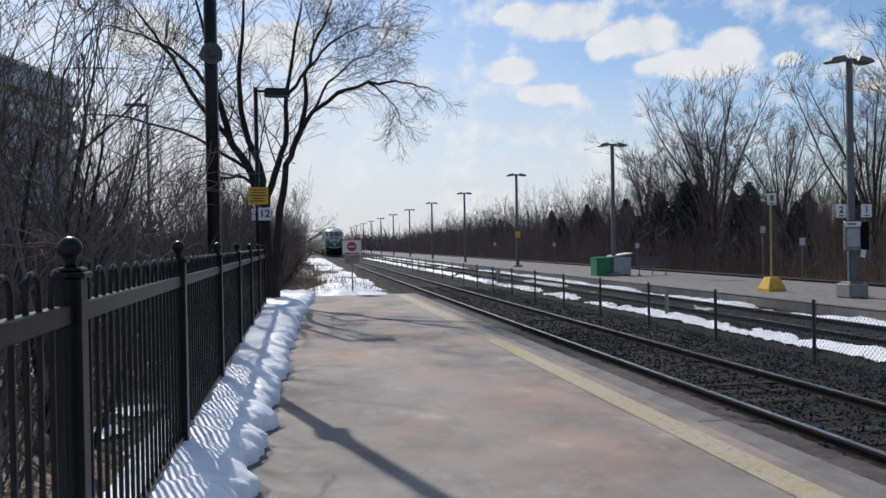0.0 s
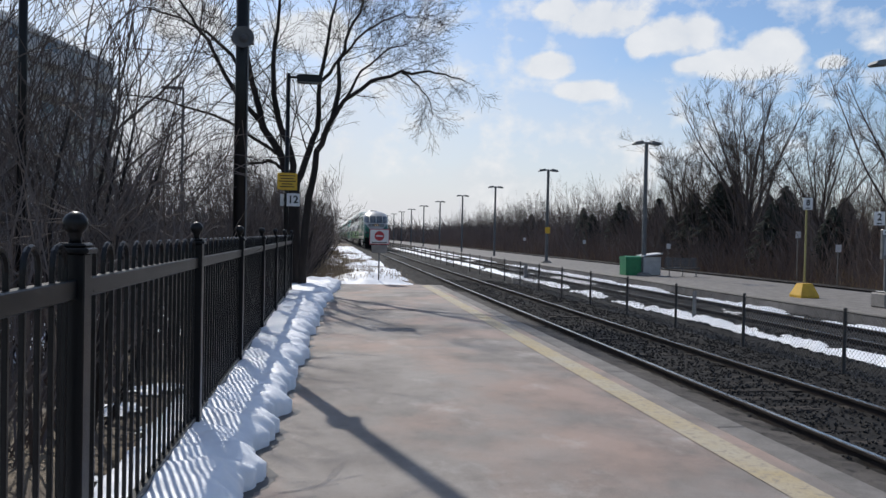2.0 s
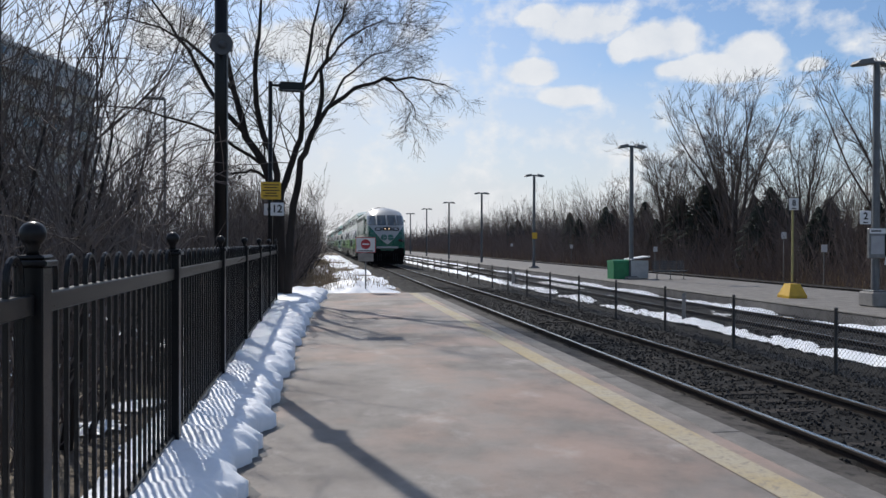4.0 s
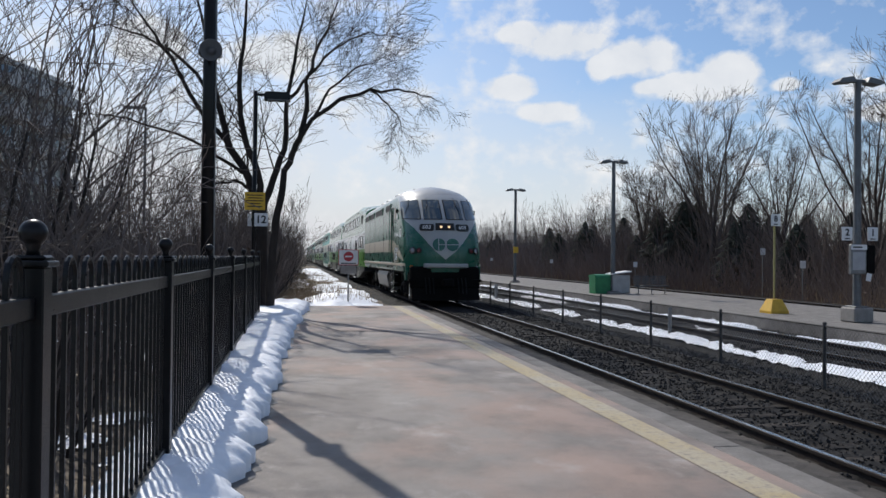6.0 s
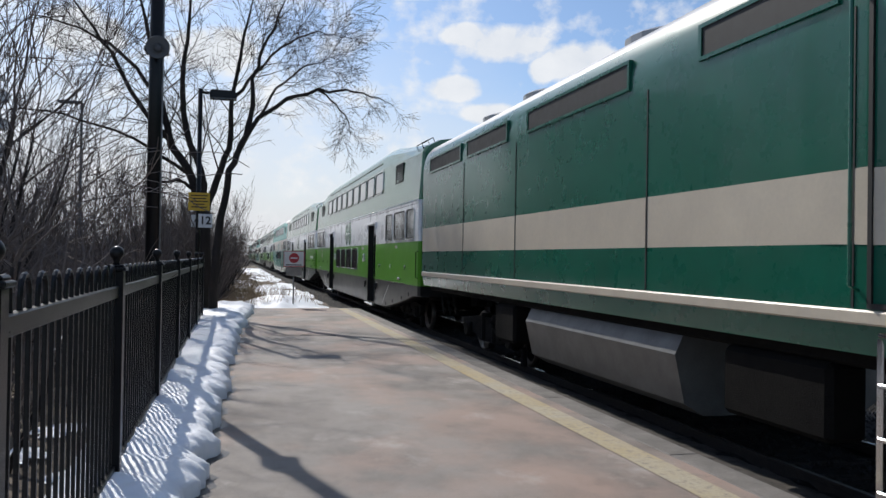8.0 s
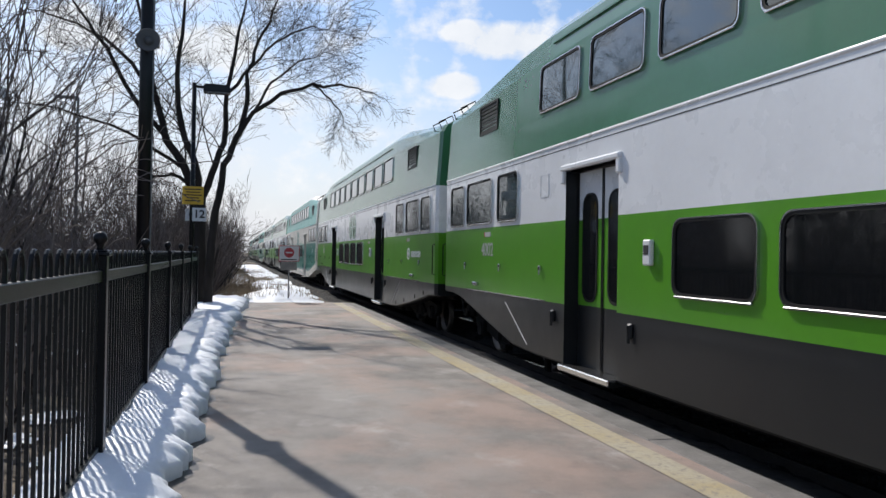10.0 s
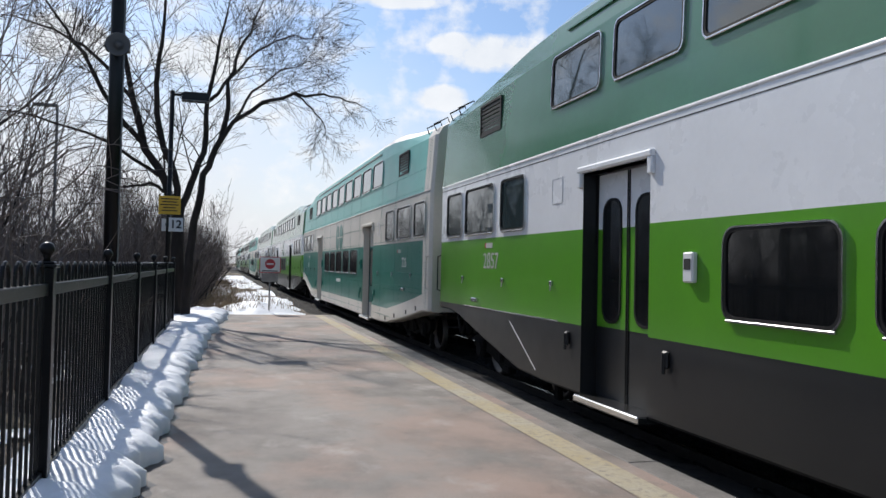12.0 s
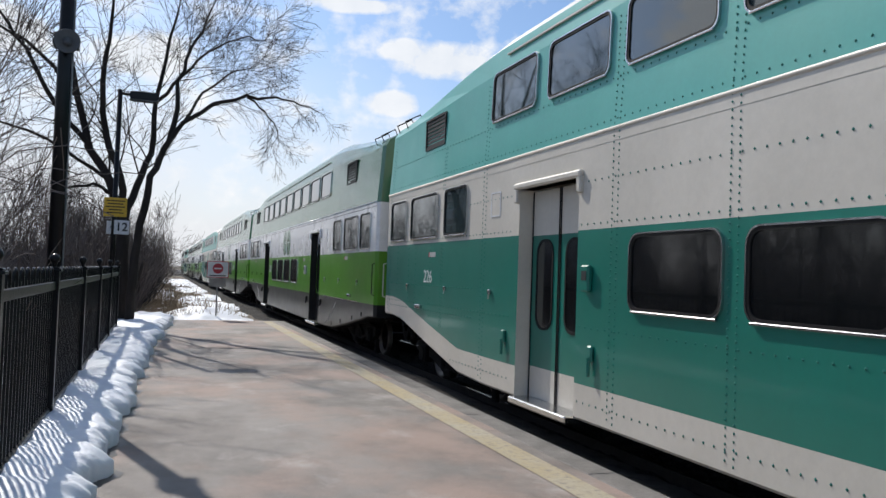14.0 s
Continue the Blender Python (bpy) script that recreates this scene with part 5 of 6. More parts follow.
post = Mesh().box(-0.055, 0.055, -0.055, 0.055, -0.3, 1.655, 0.006)
post.box(-0.075, 0.075, -0.075, 0.075, 1.655, 1.68, 0.006).box(-0.06, 0.06, -0.06, 0.06, 1.68, 1.70, 0.01)
post_me = post.data("fence_post", BLACK)
ball_me = Mesh().turn([(0.028, 0), (0.022, 0.02), (0.03, 0.035)] + [(0.052 * math.sin(math.radians(a)), 0.085 - 0.052 * math.cos(math.radians(a))) for a in range(35, 180, 16)], (0, 0, 1.70), 16).data("ball_cap", BLACK, True)
rail_me = Mesh().box(-0.03, 0.03, -1.47, 1.47, 0, 0.085, 0.006).data("fence_rail", BLACK)
PANEL = 3.075
for i in range(-2, 7):
    y = 3.62 + PANEL * i
    p = part("fence_post", post_me, None, fence, at=pose(FX, y, 0))
    part("ball_cap", ball_me, None, p)
    if i < 6:
        for z in (1.46, 0.16):
            part("fence_rail", rail_me, None, fence, at=pose(FX, y + PANEL / 2, z))
        for k in range(10):
            part("hooped_picket", hoop, None, fence, at=pose(FX, y + 0.055 + (PANEL - 0.11) * (k + 0.5) / 10, 0))


# ---- poles and signs on the platform side ----
def light_mast(x, y):
    m = thing("speaker_mast", "tall black steel mast carrying a round grey loudspeaker", "mast", at=pose(x, y, -0.2))
    part("mast", Mesh().tube((0, 0, 0), (0, 0, 9.0), 0.10, 0.085, 14), BLACK, m, smooth=True)
    part("base_flange", Mesh().turn([(0.2, 0), (0.2, 0.03), (0.11, 0.05), (0.1, 0.2)], (0, 0, 0), 14), BLACK, m)
    part("conduit", Mesh().tube((0.105, -0.03, 0.2), (0.095, -0.03, 8.5), 0.012), GALV, m)
    return m


light_mast(-1.71, 12.4)
lsp = thing("loudspeaker", "round grey horn loudspeaker clamped to a black mast", "loudspeaker", at=pose(-1.70, 12.4, 4.70))
sp = Mesh().turn([(0.06, -0.12), (0.155, 0.0), (0.165, 0.012), (0.15, 0.018), (0.07, -0.07), (0.055, -0.02), (0.02, 0.0)], (0, 0, 0), 24)
part("horn", sp, SPK, lsp, at=pose(0.03, -0.20, 0, 90, 0, 0), smooth=True)
part("driver", Mesh().tube((0.03, -0.12, 0), (0.03, 0.02, 0), 0.06, 0.07, 12), SPK, lsp)
part("bracket", Mesh().box(-0.16, 0.16, -0.12, 0.12, -0.04, 0.04, 0.01), BLACK, lsp)

bp = thing("bare_mast", "tall dark mast standing among bare trees", "mast", at=pose(-5.45, 14.0, -0.3))
part("mast", Mesh().tube((0, 0, 0), (0, 0, 10.0), 0.08, 0.065, 12), BLACK, bp, smooth=True)

sl = thing("platform_lamp", "black lamp post with a flat shoebox lantern on an arm", "lamp post", at=pose(-1.45, 20.5, -0.3))
part("post", Mesh().tube((0, 0, 0), (0, 0, 6.15), 0.06, 0.055, 12), BLACK, sl, smooth=True)
part("arm", Mesh().tube((0, 0, 6.06), (0.30, 0, 6.06), 0.035, n=8), BLACK, sl)
part("lantern", Mesh().prism([(0.22, 5.93), (0.86, 5.93), (0.86, 6.05), (0.80, 6.12), (0.28, 6.12), (0.22, 6.08)], "y", -0.17, 0.17), BLACK, sl)
part("lens", Mesh().box(0.30, 0.80, -0.13, 0.13, 5.915, 5.93), LENS, sl)

ys = thing("yellow_notice", "yellow notice board with black print on a lamp post", "sign", at=pose(-1.43, 20.42, 3.07))
part("plate", Mesh().box(-0.25, 0.25, -0.012, 0.012, -0.22, 0.22, 0.006), SIGN_YELLOW, ys)
for i in range(5):
    w = (0.20, 0.17, 0.21, 0.14, 0.18)[i]
    part("print_line", Mesh().box(-w, w, -0.016, -0.012, 0.135 - i * 0.07, 0.16 - i * 0.07), INK, ys)
nt = thing("platform_number", "small white square sign with the number 12", "sign", at=pose(-1.275, 20.42, 2.605))
part("plate", Mesh().box(-0.165, 0.165, -0.01, 0.01, -0.165, 0.165, 0.006), WHITE, nt)
lettering("digits", "12", 0.27, INK, nt, pose(0, -0.012, 0, 90, 0, 0), 0.003, 1.0, 0.006)
part("clip", Mesh().box(-0.24, -0.16, -0.02, 0.02, -0.03, 0.03), BLACK, nt)
bn = thing("bare_plate", "small grey plate edge-on behind the post", "sign", at=pose(-1.5, 20.58, 2.6))
part("plate", Mesh().box(-0.11, 0.01, -0.01, 0.01, -0.15, 0.15, 0.004), WHITE, bn)

ns = thing("stop_sign_board", "white board with a red no-entry disc on a thin post", "sign", at=pose(1.45, 28.4, -0.35))
part("post", Mesh().box(-0.025, 0.025, -0.02, 0.02, 0, 2.3, 0.004), GALV, ns)
part("board", Mesh().box(-0.36, 0.36, -0.04, -0.02, 1.75, 2.31, 0.01), SIGN_RED, ns)
part("face", Mesh().box(-0.335, 0.335, -0.046, -0.04, 1.775, 2.285), WHITE, ns)
part("disc", Mesh().turn([(0.175, 0), (0.175, 0.006)], (0, 0, 0), 28), SIGN_RED, ns, at=pose(0, -0.046, 2.06, 90, 0, 0))
part("disc_bar", Mesh().box(-0.12, 0.12, -0.058, -0.053, 2.035, 2.085), WHITE, ns)
part("print_line", Mesh().box(-0.27, 0.27, -0.050, -0.046, 1.80, 1.835), INK, ns)
part("lower_plate", Mesh().box(-0.28, 0.28, -0.04, -0.02, 1.44, 1.73, 0.008), PLINTH, ns)

# ---- wire fence between the tracks ----
wf = thing("wire_fence", "low chain-link fence with steel posts between the tracks", "fence")
wp_me = Mesh().tube((0, 0, -0.7), (0, 0, 0.68), 0.032, n=10).turn([(0.034, 0), (0.03, 0.02), (0.01, 0.03)], (0, 0, 0.68), 10).data("fence_post", FPOST)
W0, WS = 11.92 - 3.2 * 4, 3.2
for i in range(40):
    part("fence_post", wp_me, None, wf, at=pose(8.2, W0 + WS * i, 0))
part("top_rail", Mesh().tube((8.2, W0, 0.64), (8.2, W0 + WS * 39, 0.64), 0.018, n=8), FPOST, wf)
part("tension_wire", Mesh().tube((8.2, W0, -0.42), (8.2, W0 + WS * 39, -0.42), 0.005, n=4), GALV, wf)
net = Mesh()
step, h = 0.085, 1.06
n = int(34 / step)
for i in range(n):
    y = 2.0 + i * step
    for sg in (-1, 1):
        a, b = Vector((8.2 + 0.004 * sg, y, -0.42)), Vector((8.2 + 0.004 * sg, y + sg * h, 0.64))
        r = 0.0022
        k = len(net.v)
        for p in (a, b):
            net.v.extend([(p.x - r, p.y, p.z), (p.x + r, p.y - r * sg, p.z + r), (p.x + r, p.y + r * sg, p.z - r)])
        for q, w in ((0, 1), (1, 2), (2, 0)):
            net.f.append((k + q, k + w, k + 3 + w, k + 3 + q))
            net.m.append(0)
tagged(part("chain_link", net, GALV, wf), kind="stuff")
for yy in (17.25, 33.2):
    tp = thing("trespass_sign", "small white plate with a red ring on a wire fence", "sign", at=pose(8.16, yy, 0.30))
    part("plate", Mesh().box(-0.006, 0.006, -0.17, 0.17, -0.30, 0.30, 0.004), mat("faded_plate", (0.42, 0.40, 0.38), 0.6), tp, at=pose(0, 0, 0, 0, 0, -40))
    part("ring", Mesh().ring([(0.12 * math.cos(i * math.pi / 10), 0.08 + 0.12 * math.sin(i * math.pi / 10)) for i in range(20)], [(0.09 * math.cos(i * math.pi / 10), 0.08 + 0.09 * math.sin(i * math.pi / 10)) for i in range(20)], "x", -0.012, -0.006), SIGN_RED, tp, at=pose(0, 0, 0, 0, 0, -40))


# ---- far platform ----
def platform_light():
    m = thing("twin_platform_light", "tall grey light mast with two flat heads on a concrete plinth", "lamp post", "far platform lights")
    part("plinth", Mesh().box(-0.31, 0.31, -0.31, 0.31, 0, 0.42, 0.04), PLINTH, m)
    part("mast", Mesh().tube((0, 0, 0.42), (0, 0, 6.85), 0.115, 0.09, 10), POLE_GREY, m)
    part("base_plate", Mesh().box(-0.22, 0.22, -0.22, 0.22, 0.42, 0.46, 0.01), POLE_GREY, m)
    part("cross_arm", Mesh().box(-0.30, 0.30, -0.05, 0.05, 6.8, 6.9, 0.02), POLE_GREY, m)
    for s in (-1, 1):
        part("light_head", Mesh().prism([(s * 0.18, 6.80), (s * 0.62, 6.74), (s * 0.72, 6.78), (s * 0.62, 6.88), (s * 0.25, 6.95)], "y", -0.18, 0.18), POLE_GREY, m)
    return m


LX = 15.25
first_light = platform_light()
first_light.matrix_basis = pose(LX, 19.95, 0)
for i in range(1, 12):
    copy_thing(first_light, pose(LX - 0.2 * i, 19.95 + 16.8 * i, -0.3 if i < 3 else -0.5))


def number_plate(x, y, z, s, text):
    m = thing("track_number", "small white square sign with a black number", "sign", at=pose(x, y, z))
    part("plate", Mesh().box(-0.17, 0.17, -0.01, 0.01, -0.19, 0.19, 0.006), WHITE, m)
    lettering("digit", text, 0.27, INK, m, pose(0, -0.012, 0.03, 90, 0, 0), 0.003, 1.0, 0.006)
    part("print_line", Mesh().box(-0.08, 0.08, -0.014, -0.01, -0.155, -0.125), INK, m)
    return m


number_plate(LX - 0.40, 19.85, 2.50, 0.34, "2")
number_plate(LX + 0.42, 19.85, 2.50, 0.34, "1")
ib = thing("notice_case", "grey notice case fixed to a light mast", "notice case", at=pose(LX - 0.12, 19.78, 1.78))
part("case", Mesh().box(-0.25, 0.25, -0.06, 0.06, -0.42, 0.42, 0.02), GALV, ib)
part("sheet", Mesh().box(-0.2, 0.2, -0.066, -0.06, -0.3, 0.2), mat("faded_paper", (0.45, 0.45, 0.47), 0.6), ib)
part("header", Mesh().box(-0.25, 0.25, -0.066, -0.06, 0.27, 0.41), WHITE, ib)
part("print_line", Mesh().box(-0.2, 0.1, -0.070, -0.066, 0.32, 0.36), INK, ib)
hb = thing("help_box", "dark steel box fixed to a light mast", "box", at=pose(LX + 0.26, 19.8, 1.78))
part("case", Mesh().box(-0.13, 0.13, -0.1, 0.1, -0.4, 0.4, 0.02), UNDER, hb)
part("leaflet", Mesh().box(-0.06, 0.10, -0.11, -0.1, -0.62, -0.4), WHITE, hb, at=pose(0, 0, 0, 0, 12, 0))

mk = thing("marker_post", "thin yellow marker post in a yellow trapezoid foot", "marker post", at=pose(15.03, 23.5, 0))
ft = Mesh()
for z, r in ((0, 0.32), (0.08, 0.32), (0.46, 0.17)):
    ft.v.extend([(-r, -r, z), (r, -r, z), (r, r, z), (-r, r, z)])
for a in (0, 4):
    for i in range(4):
        j = (i + 1) % 4
        ft.f.append((a + i, a + j, a + 4 + j, a + 4 + i))
        ft.m.append(0)
ft.f.append((8, 9, 10, 11))
ft.m.append(0)
part("foot", ft, SAFETY_YELLOW, mk)
part("post", Mesh().tube((0, 0, 0.5), (0, 0, 3.2), 0.035, n=10), mat("pale_yellow_post", (0.42, 0.36, 0.14), 0.5), mk)
number_plate(15.03, 23.44, 3.05, 0.34, "8")

bn = thing("recycling_bin", "green plastic platform bin with a sloping lid", "bin", at=pose(14.55, 37.2, 0))
part("body", Mesh().prism([(-0.42, 0.0), (0.40, 0.0), (0.42, 0.80), (-0.42, 0.80)], "x", -0.4, 0.4), BIN_GREEN, bn)
part("lid", Mesh().prism([(-0.46, 0.80), (0.46, 0.80), (0.40, 0.90), (-0.2, 0.96), (-0.42, 0.92)], "x", -0.43, 0.43), BIN_GREEN, bn)
cb = thing("grit_box", "white weathered storage box with a sloping lid", "box", at=pose(15.45, 37.0, 0))
part("body", Mesh().box(-0.45, 0.45, -0.4, 0.4, 0.03, 0.92, 0.03), BOX_WHITE, cb)
part("lid", Mesh().prism([(-0.5, 0.95), (0.5, 1.08), (0.5, 1.14), (-0.5, 1.0)], "y", -0.46, 0.46), WHITE, cb)
be = thing("platform_bench", "dark metal platform bench with slatted seats", "bench", at=pose(16.9, 36.3, 0))
for i in range(4):
    for k in range(4):
        part("seat_slat", Mesh().box(-0.86 + i * 0.44, -0.48 + i * 0.44, -0.20 + k * 0.10, -0.13 + k * 0.10, 0.42, 0.445, 0.006), POLE_GREY, be)
        part("back_slat", Mesh().box(-0.86 + i * 0.44, -0.48 + i * 0.44, 0.22, 0.24, 0.50 + k * 0.11, 0.57 + k * 0.11, 0.006), POLE_GREY, be)
for s in (-0.7, 0.0, 0.7):
    part("leg", Mesh().box(s - 0.02, s + 0.02, -0.02, 0.02, 0, 0.40, 0.006).box(s - 0.02, s + 0.02, -0.2, 0.22, 0.0, 0.03, 0.006), POLE_GREY, be)
part("beam", Mesh().box(-0.9, 0.9, -0.03, 0.03, 0.37, 0.42), POLE_GREY, be)
for s in (-0.66, -0.22, 0.22, 0.66):
    part("back_stay", Mesh().box(s - 0.015, s + 0.015, 0.20, 0.22, 0.42, 0.92), POLE_GREY, be)

for i, (x, y) in enumerate(((14.85, 53.5),)):
    q = thing("mast_notice", "small yellow notice on a distant light mast", "sign", at=pose(x, y - 0.14, 2.3))
    part("plate", Mesh().box(-0.18, 0.18, -0.01, 0.01, -0.22, 0.22, 0.004), SIGN_YELLOW, q)
for x, y, z in ((26.0, 41, 2.6), (24.6, 55, 1.7), (25.0, 36, 1.9), (24.8, 75, 1.8), (24.5, 98, 1.9)):
    q = thing("marker_sign", "small white marker plate on a thin stake", "sign", at=pose(x, y, -0.5))
    part("stake", Mesh().box(-0.02, 0.02, -0.02, 0.02, 0, z + 0.2), GALV, q)
    part("plate", Mesh().box(-0.16, 0.16, -0.035, -0.02, z - 0.05, z + 0.33, 0.004), WHITE, q)

fl = thing("street_lamp", "slim grey street lamp with a flat head", "street lamp", at=pose(-6.7, 35, -0.5))
part("post", Mesh().tube((0, 0, 0), (0, 0, 8.4), 0.07, 0.05, 10), POLE_GREY, fl)
part("head", Mesh().box(-0.9, 0.02, -0.12, 0.12, 8.33, 8.45, 0.03), POLE_GREY, fl)


# ---- bare trees ----
def grow(mesh, rng, p, d, length, r, depth, spec, mi=0):
    """A limb of bent segments that forks into thinner ones."""
    n = 4 if depth >= spec["depth"] - 1 else 3
    pts, rad = [p], [r]
    bend = spec["bend"]
    for i in range(n):
        d = (d + Vector((rng.gauss(0, bend), rng.gauss(0, bend), rng.gauss(0, bend) + spec["up"]))).normalized()
        p = p + d * (length / n)
        pts.append(p)
        rad.append(max(spec["thin"], r * (1 - (1 - spec["taper"]) * (i + 1) / n)))
    sides = 7 if r > 0.06 else (4 if r > 0.02 else 3)
    mesh.path(pts, rad, sides, mi)
    if depth == 0:
        return
    forks = spec["forks"] + (rng.random() < 0.5)
    for i in range(forks):
        t = rng.uniform(0.35, 1.0) if i else 1.0
        k = min(n, max(1, round(t * n)))
        spread = spec["spread"] * (0.5 if i == 0 else rng.uniform(0.8, 1.3))
        side = d.orthogonal().normalized()
        side = Matrix.Rotation(rng.uniform(0, 6.283), 3, d) @ side
        nd = (d * math.cos(spread) + side * math.sin(spread)).normalized()
        grow(mesh, rng, pts[k], nd, length * rng.uniform(0.62, 0.86), rad[k] * (0.82 if i == 0 else 0.62), depth - 1, spec, mi)


def tree_meshes(seed, height, depth, forks=2, spread=0.55, up=0.05, bend=0.12, taper=0.7, thin=0.006, r0=None, bark=BARK, twig=TWIG, stems=1, trunk_part=0.55, limbs=7, limb=(0.12, 0.22)):
    rng = random.Random(seed)
    spec = dict(depth=depth, forks=forks, spread=spread, up=up, bend=bend, taper=taper, thin=thin)
    trunk, crown = Mesh(), Mesh()
    r0 = r0 or height * 0.016
    for s in range(stems):
        lean = Vector((rng.gauss(0, 0.06 if stems == 1 else 0.28), rng.gauss(0, 0.06 if stems == 1 else 0.28), 1)).normalized()
        base = Vector((rng.uniform(-0.1, 0.1) * (stems > 1), rng.uniform(-0.1, 0.1) * (stems > 1), -0.2))
        pts, rad = [base], [r0 * 1.25]
        n = 6
        for i in range(n):
            lean = (lean + Vector((rng.gauss(0, 0.05), rng.gauss(0, 0.05), 0.03))).normalized()
            pts.append(pts[-1] + lean * height * trunk_part / n)
            rad.append(r0 * (1 - 0.6 * (i + 1) / n))
        trunk.path(pts, rad, 8)
        grow(crown, rng, pts[-1], lean, height * 0.22, rad[-1] * 0.95, depth, spec)
        for i in range(limbs):
            k = rng.randint(2, n)
            a = rng.uniform(0, 6.283)
            d = Vector((math.cos(a), math.sin(a), rng.uniform(0.5, 1.4))).normalized()
            grow(crown, rng, pts[k], d, height * rng.uniform(*limb), rad[k] * 0.62, depth - 1, spec)
    return trunk.data("trunk", bark, True), crown.data("crown", twig)


def tree(name, label, meshes, m, group="", category="tree"):
    t = thing(name, label, category, group, at=m)
    part("trunk", meshes[0], None, t)
    part("crown", meshes[1], None, t)
    return t


def limb_line(rng, p, d, length, n, bend, up):
    pts = [Vector(p)]
    for i in range(n):
        d = (d + Vector((rng.gauss(0, bend), rng.gauss(0, bend), rng.gauss(0, bend) + up))).normalized()
        pts.append(pts[-1] + d * (length / n))
    return pts


def twigs_on(mesh, rng, pts, r0, r1, spec, level=0):
    """Side branches along a limb, each with its own, down to fine twigs."""
    n = len(pts) - 1
    count = spec["count"][level]
    for i in range(count):
        t = spec["first"] + (1 - spec["first"]) * (i + rng.random()) / count
        k = min(n - 1, int(t * n))
        p = pts[k].lerp(pts[k + 1], t * n - k)
        axis = (pts[k + 1] - pts[k]).normalized()
        side = Matrix.Rotation(rng.uniform(0, 6.283), 3, axis) @ axis.orthogonal().normalized()
        a = rng.uniform(*spec["angle"])
        d = (axis * math.cos(a) + side * math.sin(a)).normalized()
        ln = spec["length"][level] * rng.uniform(0.6, 1.2) * (1.2 - 0.55 * t)
        line = limb_line(rng, p, d, ln, 4 if level == 0 else (3 if level == 1 else 2), spec["bend"], spec["up"])
        r = max(spec["thin"], (r0 + (r1 - r0) * t) * 0.5)
        tip = max(spec["thin"] * 0.7, r * 0.4)
        m = len(line) - 1
        mesh.path(line, [r + (tip - r) * q / m for q in range(m + 1)], 5 if r > 0.04 else 3)
        if level + 1 < len(spec["count"]):
            twigs_on(mesh, rng, line, r, tip, spec, level + 1)


# the large old tree beside the platform's end: stems and limbs laid out by hand
def old_tree():
    rng = random.Random(5)
    t = thing("old_tree", "large bare multi-stemmed old tree beside the platform end", "tree", at=pose(-1.45, 25.0, -0.35))
    trunk, crown = Mesh(), Mesh()
    spec = dict(count=(14, 8, 5), length=(1.5, 0.9, 0.5), angle=(0.45, 1.0), bend=0.12, up=0.03, thin=0.0050, first=0.22)
